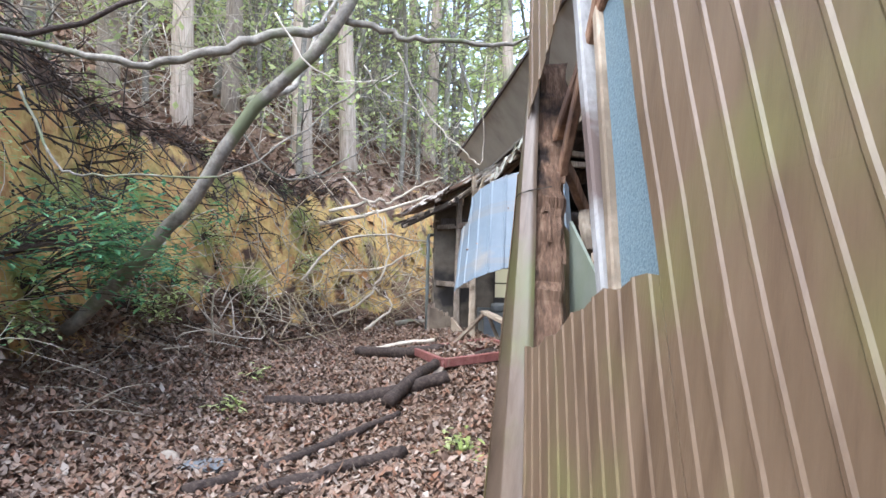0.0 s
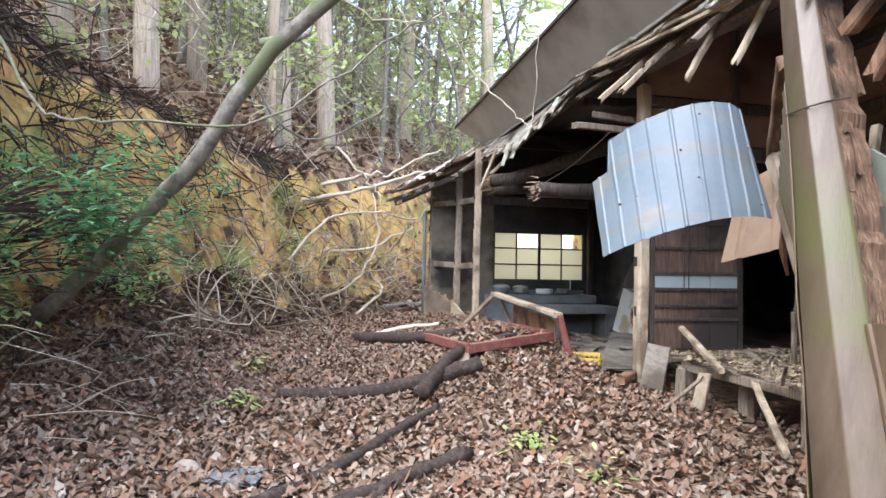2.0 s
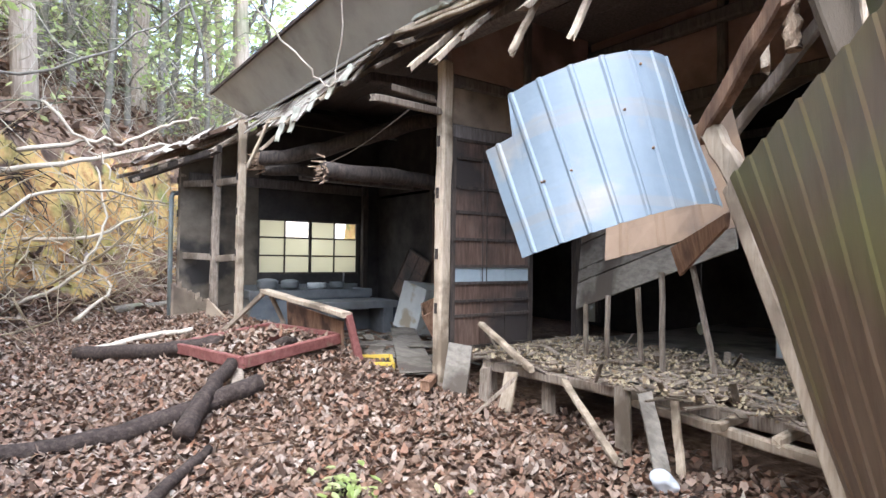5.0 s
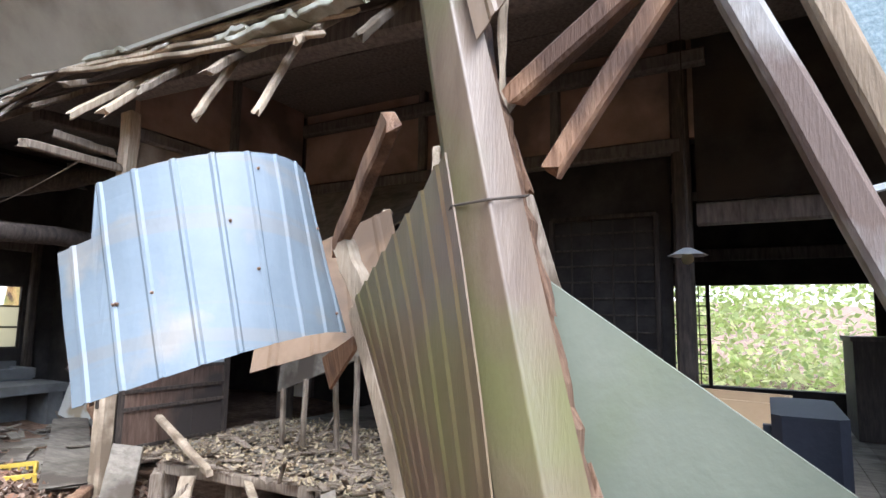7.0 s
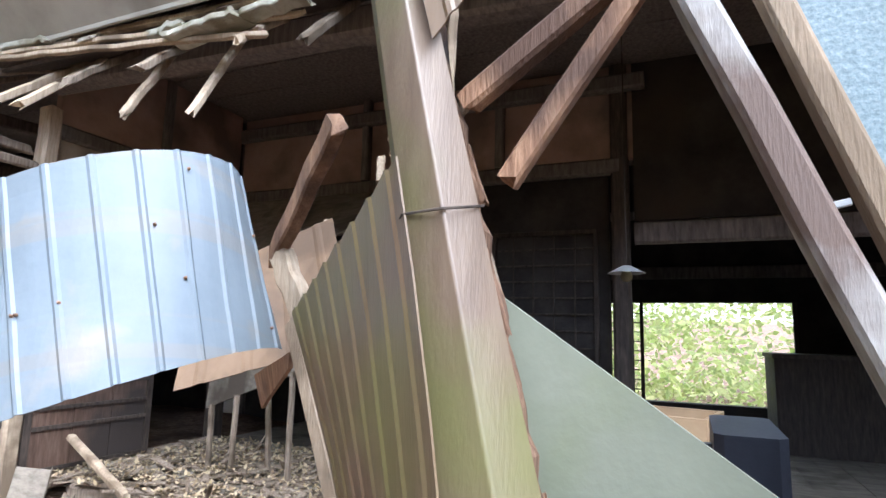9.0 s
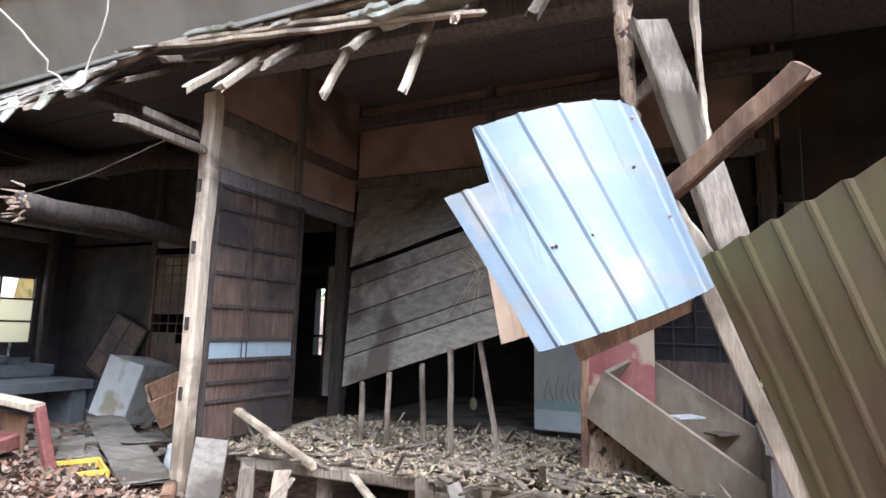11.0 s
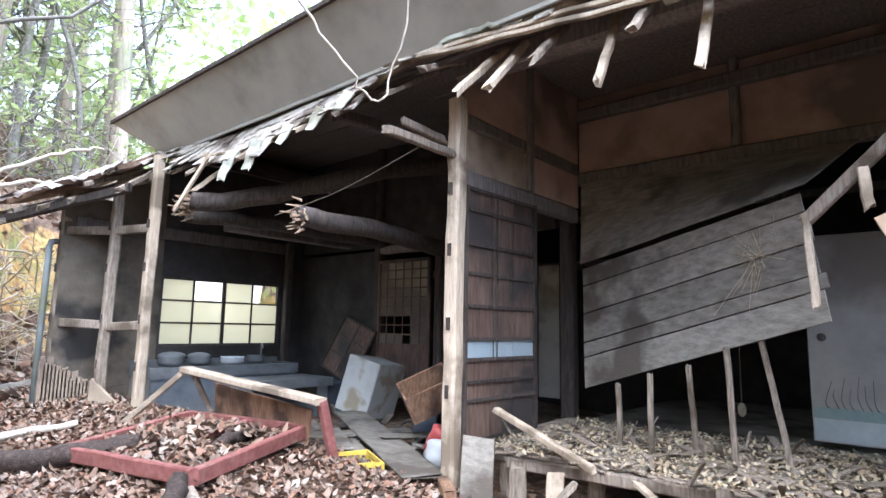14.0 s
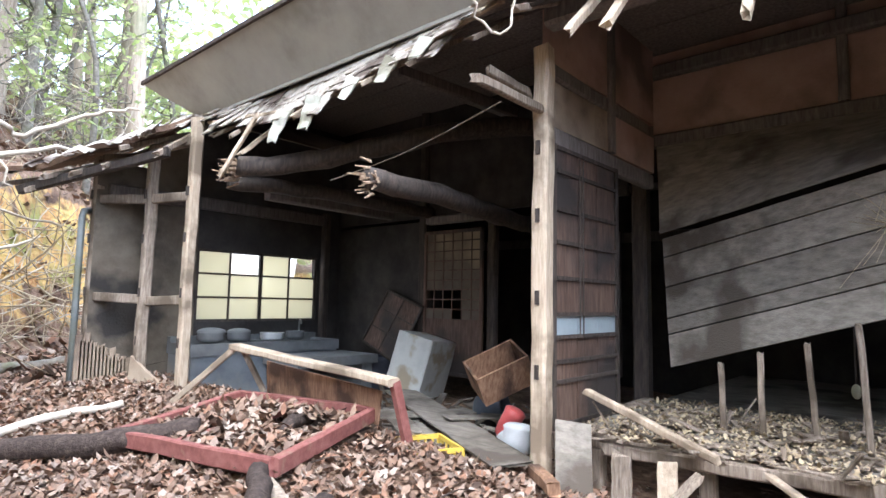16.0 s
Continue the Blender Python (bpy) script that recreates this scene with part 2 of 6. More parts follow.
def banded(mat, direction, scale, col, amount):
    """Adds faint straight dirt lines across a material."""
    nt = mat.node_tree
    bs = nt.nodes["Principled BSDF"]
    old = bs.inputs["Base Color"].links[0].from_socket
    tcn = nt.nodes.new("ShaderNodeTexCoord")
    dot = nt.nodes.new("ShaderNodeVectorMath")
    dot.operation = "DOT_PRODUCT"
    dot.inputs[1].default_value = direction
    nt.links.new(tcn.outputs["Object"], dot.inputs[0])
    nzn = nt.nodes.new("ShaderNodeTexNoise")
    nzn.noise_dimensions = "1D"
    nzn.inputs["Scale"].default_value, nzn.inputs["Detail"].default_value = scale, 3
    nt.links.new(dot.outputs["Value"], nzn.inputs["W"])
    mrn = nt.nodes.new("ShaderNodeMapRange")
    mrn.inputs[1].default_value, mrn.inputs[2].default_value, mrn.inputs[4].default_value = 0.58, 0.64, amount
    nt.links.new(nzn.outputs[0], mrn.inputs[0])
    mxn = nt.nodes.new("ShaderNodeMix")
    mxn.data_type = "RGBA"
    nt.links.new(mrn.outputs[0], mxn.inputs["Factor"])
    nt.links.new(old, mxn.inputs[6])
    mxn.inputs[7].default_value = (*col, 1)
    nt.links.new(mxn.outputs[2], bs.inputs["Base Color"])


banded(blue_tin, (0.235, 0.35, 0.907), 14, (0.17, 0.16, 0.145), 0.45)
weak_wood = material("worm_eaten_wood", [(0.25, (0.13, 0.08, 0.05)), (0.5, (0.36, 0.25, 0.16)), (0.75, (0.52, 0.40, 0.28))], 10, (5, 5, 1.5), 0.9, bump=0.9, fine=30, stain=(0.05, 0.03, 0.02), stain_scale=16, stain_at=(0.56, 0.62))
tan_tin = material("tan_painted_tin", [(0.3, (0.13, 0.082, 0.046)), (0.5, (0.17, 0.108, 0.062)), (0.8, (0.20, 0.13, 0.077))], 4, (3, 3, 0.6), 0.6, bump=0.05, fine=80, stain=(0.10, 0.065, 0.04), stain_scale=4, spec=0.2)
ash_slab = material("pale_lichened_slab", [(0.25, (0.30, 0.29, 0.23)), (0.5, (0.44, 0.43, 0.35)), (0.75, (0.55, 0.54, 0.46))], 6, (2, 2, 2), 0.9, bump=0.5, fine=40, stain=(0.22, 0.2, 0.14), stain_scale=4)
# A darker brown version of the mud plaster, blotched darker still.
dark_mud = material("dark_mud_plaster", [(0.3, (0.07, 0.055, 0.04)), (0.5, (0.13, 0.105, 0.075)), (0.75, (0.20, 0.16, 0.115))], 2.5, (1, 1, 1), 0.95, bump=0.4, fine=40, stain=(0.035, 0.03, 0.026), stain_scale=1.6, stain_at=(0.5, 0.62))
rotten_core = material("rotten_core_wood", [(0.25, (0.05, 0.028, 0.018)), (0.5, (0.15, 0.085, 0.05)), (0.75, (0.30, 0.19, 0.12))], 12, (5, 5, 0.6), 0.9, bump=0.9, fine=30, stain=(0.03, 0.02, 0.015), stain_scale=6, stain_at=(0.52, 0.6))

# ---- land: leaf-covered yard, cut bank, wooded hill ----
def toe(y):
    """Where the bank's foot runs: straight beside the yard, then round behind the house."""
    if y < 7:
        return -1.0
    if y < 13:
        return -1.0 + 0.076 * (y - 7) ** 2
    return 1.74 + 0.95 * (y - 13)


def land(x, y):
    base = 0.03 * max(0, min(y, 14) - 5) + 0.02 * noise.noise(Vector((x * 2.5, y * 2.5, 0)))
    base += 0.20 * max(0.0, min(1.0, (x - 1.0) / 1.2)) * max(0, min(1, (y - 5.2) / 1.5)) * max(0.0, min(1.0, (3.6 - x) / 0.8))
    base += 0.05 * noise.noise(Vector((x * 0.6, y * 0.6, 3)))
    d = toe(y) - x
    if d <= 0:
        return base
    n1, n2, n3 = noise.noise(Vector((x * 0.8, y * 0.8, 1))), noise.noise(Vector((x * 2.6, y * 2.6, 5))), noise.noise(Vector((x * 7, y * 7, 9)))
    flat = 0.5
    z = base + 0.55 * min(d, flat) + 0.05 * d
    e = d - flat + 0.28 * n1
    if e > 0:
        z += 1.5 * min(e, 0.42) + max(2.9, 4.4 - 0.22 * max(0, y - 6)) * max(0.0, min(e, 0.98) - 0.42) + 0.42 * max(0.0, e - 0.98)
        z += (0.26 * n2 + 0.16 * n3) * min(1, e * 2)
    return z


def terrain(name, x0, x1, y0, y1, step):
    nx, ny = round((x1 - x0) / step), round((y1 - y0) / step)
    vs = [(x0 + i * step, y0 + j * step, land(x0 + i * step, y0 + j * step)) for j in range(ny + 1) for i in range(nx + 1)]
    fs = [(j * (nx + 1) + i, j * (nx + 1) + i + 1, (j + 1) * (nx + 1) + i + 1, (j + 1) * (nx + 1) + i) for j in range(ny) for i in range(nx)]
    k = len(vs)
    far = 900
    ring = [(0, x0, y0, -far, -far), (nx, x1, y0, far, -far), ((ny + 1) * (nx + 1) - 1, x1, y1, far, far), (ny * (nx + 1), x0, y1, -far, far)]
    for idx, x, y, fx, fy in ring:
        vs.append((fx, fy, land(x, y) + (60 if fy > 0 or fx < 0 else 0)))
    edges = [[j for j in range(nx + 1)], [j * (nx + 1) + nx for j in range(ny + 1)], [ny * (nx + 1) + nx - j for j in range(nx + 1)], [(ny - j) * (nx + 1) for j in range(ny + 1)]]
    for s, ed in enumerate(edges):
        a, b = k + s, k + (s + 1) % 4
        for i, (p, q) in enumerate(zip(ed, ed[1:])):
            fs.append((q, p, a if i < len(ed) // 2 else b))
        fs.append((ed[len(ed) // 2], a, b))
    me = bpy.data.meshes.new(name)
    me.from_pydata(vs, [], fs)
    ob = new(name, me)
    for p in me.polygons:
        p.use_smooth = True
    return ob


def graft(nt, mat):
    """The colour of a simple material, copied into another node tree."""
    made = {}
    for n in mat.node_tree.nodes:
        if n.bl_idname in ("ShaderNodeBsdfPrincipled", "ShaderNodeOutputMaterial"):
            continue
        c = nt.nodes.new(n.bl_idname)
        made[n] = c
        for i, k in zip(n.inputs, c.inputs):
            if not i.is_linked and i.type != "SHADER":
                k.default_value = i.default_value
        if n.bl_idname == "ShaderNodeMix":
            c.data_type = n.data_type
            for i, k in zip(n.inputs, c.inputs):
                k.default_value = i.default_value
        if n.bl_idname == "ShaderNodeValToRGB":
            while len(c.color_ramp.elements) < len(n.color_ramp.elements):
                c.color_ramp.elements.new(0.5)
            for e, f in zip(c.color_ramp.elements, n.color_ramp.elements):
                e.position, e.color = f.position, f.color
    colour = None
    for l in mat.node_tree.links:
        if l.to_node in made:
            i = list(l.to_node.inputs).index(l.to_socket)
            o = list(l.from_node.outputs).index(l.from_socket)
            nt.links.new(made[l.from_node].outputs[o], made[l.to_node].inputs[i])
        elif l.to_socket.name == "Base Color":
            o = list(l.from_node.outputs).index(l.from_socket)
            colour = made[l.from_node].outputs[o]
    return colour


ground_mat = bpy.data.materials.new("earth_and_clay")
ground_mat.use_nodes = True
gt = ground_mat.node_tree
col_a, col_b = graft(gt, litter_soil), graft(gt, clay)
geo = gt.nodes.new("ShaderNodeNewGeometry")
sep = gt.nodes.new("ShaderNodeSeparateXYZ")
gt.links.new(geo.outputs["Normal"], sep.inputs[0])
wob = gt.nodes.new("ShaderNodeTexNoise")
wob.inputs["Scale"].default_value, wob.inputs["Detail"].default_value = 2.0, 9
gt.links.new(geo.outputs["Position"], wob.inputs["Vector"])
mth = gt.nodes.new("ShaderNodeMath")
mth.operation = "MULTIPLY_ADD"
mth.inputs[1].default_value = 1.3
gt.links.new(wob.outputs[0], mth.inputs[0])
gt.links.new(sep.outputs["Z"], mth.inputs[2])
mpr = gt.nodes.new("ShaderNodeMapRange")
mpr.inputs[1].default_value, mpr.inputs[2].default_value, mpr.inputs[3].default_value, mpr.inputs[4].default_value = 1.02, 1.14, 1.0, 0.0
gt.links.new(mth.outputs[0], mpr.inputs[0])
mixg = gt.nodes.new("ShaderNodeMix")
mixg.data_type = "RGBA"
gt.links.new(mpr.outputs[0], mixg.inputs["Factor"])
gt.links.new(col_a, mixg.inputs[6])
gt.links.new(col_b, mixg.inputs[7])
gb = gt.nodes["Principled BSDF"]
gt.links.new(mixg.outputs[2], gb.inputs["Base Color"])
gb.inputs["Roughness"].default_value, gb.inputs["Specular IOR Level"].default_value = 0.95, 0.2
bmpn = gt.nodes.new("ShaderNodeBump")
bmpn.inputs["Strength"].default_value, bmpn.inputs["Distance"].default_value = 1.0, 0.07
gn = gt.nodes.new("ShaderNodeTexNoise")
gn.inputs["Scale"].default_value, gn.inputs["Detail"].default_value = 11, 9
gt.links.new(geo.outputs["Position"], gn.inputs["Vector"])
gt.links.new(gn.outputs[0], bmpn.inputs["Height"])
gt.links.new(bmpn.outputs[0], gb.inputs["Normal"])
ground = terrain("ground", -12, 24, -8, 34, 0.1)
ground.data.materials.append(ground_mat)
tagged(ground, "leaf-strewn earth yard below a cut ochre clay bank", "ground", kind="structure")


def slope_at(x, y):
    return abs(land(x + 0.1, y) - land(x - 0.1, y)) / 0.2 + abs(land(x, y + 0.1) - land(x, y - 0.1)) / 0.2


# fallen leaves: curled four-cornered blades in one mesh
def leaves(name, spots, size, mat, label, curl=0.35, lift=0.012):
    vs, fs = [], []
    for p in spots:
        s = size * rng.uniform(0.55, 1.35)
        a = rng.uniform(0, 6.283)
        tx, ty = rng.gauss(0, 0.45), rng.gauss(0, 0.45)
        ux, uy = math.cos(a), math.sin(a)
        w = s * rng.uniform(0.22, 0.36)
        c = s * rng.uniform(0, curl)
        k = len(vs)
        for u, v, z in ((-0.5 * s, 0, c * 0.6), (-0.12 * s, -w, c * 0.2), (-0.12 * s, w, c * 0.3), (0.2 * s, -w * 0.9, c * 0.1), (0.2 * s, w * 0.9, 0), (0.52 * s, 0, c)):
            x, y = u * ux - v * uy, u * uy + v * ux
            vs.append((p[0] + x, p[1] + y, p[2] + z + lift + abs(tx) * s * 0.3 + tx * x + ty * y))
        fs += [(k, k + 1, k + 2), (k + 1, k + 3, k + 4, k + 2), (k + 3, k + 5, k + 4)]
    me = bpy.data.meshes.new(name)
    me.from_pydata(vs, [], fs)
    me.materials.append(mat)
    return tagged(new(name, me), label, "leaves", kind="stuff")


def leaf_material(name, cols, rough=0.75, spec=0.3, through=0.0):
    m = bpy.data.materials.new(name)
    m.use_nodes = True
    nt, b = m.node_tree, m.node_tree.nodes["Principled BSDF"]
    g = nt.nodes.new("ShaderNodeNewGeometry")
    cr = nt.nodes.new("ShaderNodeValToRGB")
    els = cr.color_ramp.elements
    while len(els) < len(cols):
        els.new(0.5)
    for i, (e, c) in enumerate(zip(els, cols)):
        e.position, e.color = i / (len(cols) - 1), (*c, 1)
    nt.links.new(g.outputs["Random Per Island"], cr.inputs[0])
    nz = nt.nodes.new("ShaderNodeTexNoise")
    nz.inputs["Scale"].default_value = 40
    tc = nt.nodes.new("ShaderNodeTexCoord")
    nt.links.new(tc.outputs["Object"], nz.inputs["Vector"])
    mr = nt.nodes.new("ShaderNodeMapRange")
    mr.inputs[3].default_value, mr.inputs[4].default_value = 0.65, 1.3
    nt.links.new(nz.outputs[0], mr.inputs[0])
    hs = nt.nodes.new("ShaderNodeHueSaturation")
    nt.links.new(mr.outputs[0], hs.inputs["Value"])
    nt.links.new(cr.outputs[0], hs.inputs["Color"])
    nt.links.new(hs.outputs[0], b.inputs["Base Color"])
    b.inputs["Roughness"].default_value, b.inputs["Specular IOR Level"].default_value = rough, spec
    if through:
        tr = nt.nodes.new("ShaderNodeBsdfTranslucent")
        nt.links.new(hs.outputs[0], tr.inputs["Color"])
        mx = nt.nodes.new("ShaderNodeMixShader")
        mx.inputs[0].default_value = through
        nt.links.new(b.outputs[0], mx.inputs[1])
        nt.links.new(tr.outputs[0], mx.inputs[2])
        nt.links.new(mx.outputs[0], nt.nodes["Material Output"].inputs[0])
    return m


dead_leaf = leaf_material("dead_leaf", [(0.052, 0.032, 0.022), (0.165, 0.10, 0.066), (0.26, 0.175, 0.122), (0.21, 0.10, 0.056), (0.33, 0.245, 0.185), (0.112, 0.068, 0.046), (0.41, 0.335, 0.27)], 0.7)
gloss_leaf = leaf_material("glossy_evergreen", [(0.08, 0.20, 0.11), (0.14, 0.31, 0.15), (0.26, 0.42, 0.17), (0.11, 0.27, 0.18)], 0.22, 0.8, 0.35)
fresh_leaf = leaf_material("light_green_leaf", [(0.34, 0.43, 0.13), (0.50, 0.55, 0.22), (0.60, 0.61, 0.32), (0.30, 0.39, 0.15)], 0.6, 0.3, 0.5)
cedar_leaf = leaf_material("cedar_foliage", [(0.14, 0.19, 0.08), (0.24, 0.30, 0.12), (0.33, 0.38, 0.18), (0.17, 0.22, 0.11)], 0.7, 0.2, 0.35)
straw = leaf_material("dry_straw", [(0.35, 0.27, 0.16), (0.50, 0.41, 0.27), (0.28, 0.2, 0.12)], 0.8)
twig_bark = leaf_material("pale_twig", [(0.30, 0.24, 0.17), (0.50, 0.42, 0.32), (0.62, 0.55, 0.45), (0.38, 0.32, 0.24)], 0.85)
cedar_bark = material("cedar_bark", [(0.25, (0.22, 0.165, 0.12)), (0.5, (0.42, 0.33, 0.25)), (0.75, (0.56, 0.47, 0.37))], 5, (5, 5, 0.5), 0.9, bump=0.8, fine=14, stain=(0.20, 0.22, 0.12), stain_scale=0.5, vary=0.25)
grey_bark = material("grey_bark", [(0.25, (0.10, 0.085, 0.065)), (0.5, (0.23, 0.20, 0.16)), (0.75, (0.38, 0.34, 0.27))], 7, (2, 2, 2), 0.9, bump=0.7, fine=26, stain=(0.16, 0.17, 0.09), stain_scale=2.5, vary=0.2)

spots = []
while len(spots) < 95000:
    x, y = rng.uniform(-2.6, 3.9), 1.2 + 12.3 * rng.random() ** 1.25
    if x > 1.3 and y < 3.2 and x < 3.3:
        continue
    if x > 3.3 and y > 3 and rng.random() < 0.5 or (x > 2.6 and y > 8.2 and rng.random() < 0.7):
        continue
    s = slope_at(x, y)
    if s > 2.0 or s > 1.0 and rng.random() < min(0.8, (s - 0.7) * 0.5):
        continue
    if noise.noise(Vector((x * 1.7, y * 1.7, 21))) < -0.25 and rng.random() < 0.6:
        continue
    spots.append((x, y, land(x, y) + rng.uniform(0, 0.025)))
leaves("fallen_leaves", spots, 0.052, dead_leaf, "brown dead leaves covering the yard")
spots = []
while len(spots) < 9000:
    x, y = rng.uniform(-9, 8), rng.uniform(11, 26)
    if land(x, y) > 0.3:
        spots.append((x, y, land(x, y) + 0.02))
leaves("hill_litter", spots, 0.16, dead_leaf, "dry brown leaf litter on the wooded hillside")


# roots, brush and dead sticks
def sticks(name, n, spot, length, radius, mat, label, lean=1.0, sides=3, rise=0.2, out=False):
    bm = B()
    for _ in range(n):
        p = Vector(spot())
        sx = rng.gauss(0, 1)
        d = Vector((abs(sx) if out else sx, rng.gauss(0, 1), rng.gauss(rise, 0.8) * lean)).normalized()
        ln = length * rng.uniform(0.4, 1.4)
        side = Vector((rng.gauss(0, 1), rng.gauss(0, 1), rng.gauss(0, 1))) * ln * 0.16
        tube(bm, bend([p, p + d * ln * 0.5 + side, p + d * ln + side * rng.uniform(-1, 1.5)], 3), radius * rng.uniform(0.5, 1.4), radius * 0.3, sides)
    return solid(name, bm, mat, label, "brush", kind="stuff", smooth=True)


def on_bank(dmin, dmax, y0, y1, up=0.05):
    def f():
        y = rng.uniform(y0, y1)
        x = toe(y) - rng.uniform(dmin, dmax)
        return x, y, land(x, y) + rng.uniform(0, up)
    return f


sticks("bank_brush", 130, on_bank(0.0, 1.2, 8.0, 15.5, 0.4), 1.0, 0.014, twig_bark, "pale dead branches tangled along the foot of the bank", 0.8)
sticks("bank_roots", 750, on_bank(1.2, 1.75, 3.0, 13.0, 0.12), 0.7, 0.013, bark_wood, "dark bare roots hanging from the cut bank", 1.0, 3, -0.7, True)
sticks("bank_roots", 90, on_bank(0.55, 1.2, 3.0, 10.0, 0.1), 0.5, 0.010, bark_wood, "brown roots and stems straggling down the clay face", 1.0, 3, -0.5, True)
sticks("bank_twigs", 200, on_bank(0.2, 1.5, 3.0, 12.0, 0.1), 0.6, 0.006, twig_bark, "thin dry twigs on the clay bank", 0.8, 3, 0.1, True)
sticks("hill_brush", 1100, on_bank(1.5, 7.0, 4.0, 22.0, 2.6), 1.5, 0.010, twig_bark, "bare undergrowth on top of the bank", 1.2)
sticks("yard_twigs", 170, lambda: (lambda x, y: (x, y, land(x, y) + 0.03))(rng.uniform(-1, 3.2), rng.uniform(2.5, 12)), 0.28, 0.005, bark_wood, "small broken twigs among the leaves", 0.15)
sticks("pale_brush", 330, on_bank(-0.3, 1.1, 9.5, 16.0, 1.2), 1.3, 0.013, straw, "pale sunlit bare branches tangled beside the house", 1.3)
spots = []
while len(spots) < 24000:
    y = rng.uniform(2.5, 13)
    x = toe(y) - rng.uniform(0.1, 2.2)
    if slope_at(x, y) < 2.4 and (noise.noise(Vector((x * 1.4, y * 1.4, 33))) > -0.2 or rng.random() < 0.2):
        spots.append((x, y, land(x, y) + 0.01))
leaves("bank_litter", spots, 0.07, dead_leaf, "dead leaves and debris caught on the bank")

# ---- trees ----
def clump(bm_v, bm_f, c, r, n, size, flat=0.6):
    for _ in range(n):
        p = c + Vector((rng.gauss(0, r * 0.5), rng.gauss(0, r * 0.5), rng.gauss(0, r * 0.5 * flat)))
        d = Vector((rng.gauss(0, 1), rng.gauss(0, 1), rng.gauss(-0.2, 0.6))).normalized()
        s = d.orthogonal().normalized()
        s = (Matrix.Rotation(rng.uniform(0, 6.28), 3, d) @ s) * size * rng.uniform(0.18, 0.3)
        ln = d * size * rng.uniform(0.6, 1.3)
        k = len(bm_v)
        bm_v.extend([p, p + ln * 0.45 + s, p + ln, p + ln * 0.45 - s])
        bm_f.append((k, k + 1, k + 2, k + 3))


def leaf_mesh(name, vs, fs, mat):
    me = bpy.data.meshes.new(name)
    me.from_pydata([tuple(v) for v in vs], [], fs)
    me.materials.append(mat)
    return new(name, me)


def tree(name, height, r, mat, leaf, limbs, bare, leafy, label, lean=0.3, leaf_size=0.22, start=0.35):
    root = thing(name, (0, 0, 0), label, "tree")
    bm = B()
    top = Vector((rng.uniform(-lean, lean), rng.uniform(-lean, lean), height))
    path = bend([(0, 0, -0.4), (rng.uniform(-0.1, 0.1), 0, height * 0.3), top * 0.65 + Vector((rng.uniform(-0.15, 0.15), 0, 0)), top], 4)
    tube(bm, path, r, r * 0.25, 9, 0.05)
    part("trunk", bm, mat, root, smooth=True)
    vs, fs = [], []
    lm = B()
    for i in range(limbs):
        k = rng.uniform(start, 0.97)
        p = path[int(k * (len(path) - 1))]
        a = rng.uniform(0, 6.28)
        ln = height * rng.uniform(0.08, 0.2) * (1.25 - k * 0.5)
        e = p + Vector((math.cos(a) * ln, math.sin(a) * ln, ln * rng.uniform(0.0, 0.7)))
        m = (p + e) / 2 + Vector((0, 0, ln * rng.uniform(-0.15, 0.2)))
        q = bend([p, m, e], 3, 0.03)
        tube(lm, q, r * 0.22, 0.012, 4)
        for _ in range(bare):
            s = q[rng.randrange(2, len(q))]
            f = s + Vector((rng.gauss(0, 0.4), rng.gauss(0, 0.4), rng.gauss(0.2, 0.35))) * ln * 0.7
            tube(lm, bend([s, (s + f) / 2 + Vector((rng.gauss(0, 0.06), rng.gauss(0, 0.06), rng.gauss(0, 0.06))), f], 2), 0.014, 0.005, 3)
            if leafy:
                clump(vs, fs, f, ln * 0.32, leafy, leaf_size)
        if leafy:
            clump(vs, fs, e, ln * 0.4, leafy * 2, leaf_size)
    tagged(part("branchwork", lm, mat, root, smooth=True), kind="stuff")
    if vs:
        crown = leaf_mesh("crown", vs, fs, leaf)
        crown.parent = root
    return root


cedars = [tree("cedar_tree", 17, 0.24, cedar_bark, cedar_leaf, 22, 2, 7, "tall straight cedar with reddish-grey bark on the hillside", 0.4, 0.34, 0.62) for _ in range(3)]
thins = [tree("young_tree", 9, 0.075, grey_bark, fresh_leaf, 20, 3, 8, "thin bare young tree with a few light leaves", 1.6, 0.16, 0.15) for _ in range(3)]
bares = [tree("bare_tree", 11, 0.12, grey_bark, fresh_leaf, 26, 5, 1, "bare winter tree with tangled pale branches", 2.0, 0.14, 0.15) for _ in range(2)]
placed = []


def plant(kinds, n, x0, x1, y0, y1, gap, group):
    first = {k: True for k in kinds}
    made = tries = 0
    while made < n and tries < n * 60:
        tries += 1
        x, y = rng.uniform(x0, x1), rng.uniform(y0, y1)
        d = toe(y) - x
        if d < 1.7 or any((x - a) ** 2 + (y - b) ** 2 < gap * gap for a, b in placed):
            continue
        if x > 2.0 and y < 13.5:
            continue
        placed.append((x, y))
        src = kinds[made % len(kinds)]
        s = rng.uniform(0.8, 1.25)
        m = pose(x, y, land(x, y), rng.uniform(-3, 3), rng.uniform(-3, 3), rng.uniform(0, 360))
        if first[src]:
            src.matrix_basis = m
            first[src] = False
            tagged(src, group=group)
        else:
            copy_thing(src, m)
        made += 1


plant(cedars, 26, -9, 9, 11, 32, 1.3, "cedars on the hillside")
plant(thins, 40, -7, 9, 6, 24, 0.7, "young trees above the bank")
plant(bares, 30, -7, 9, 5, 26, 0.8, "bare trees above the bank")

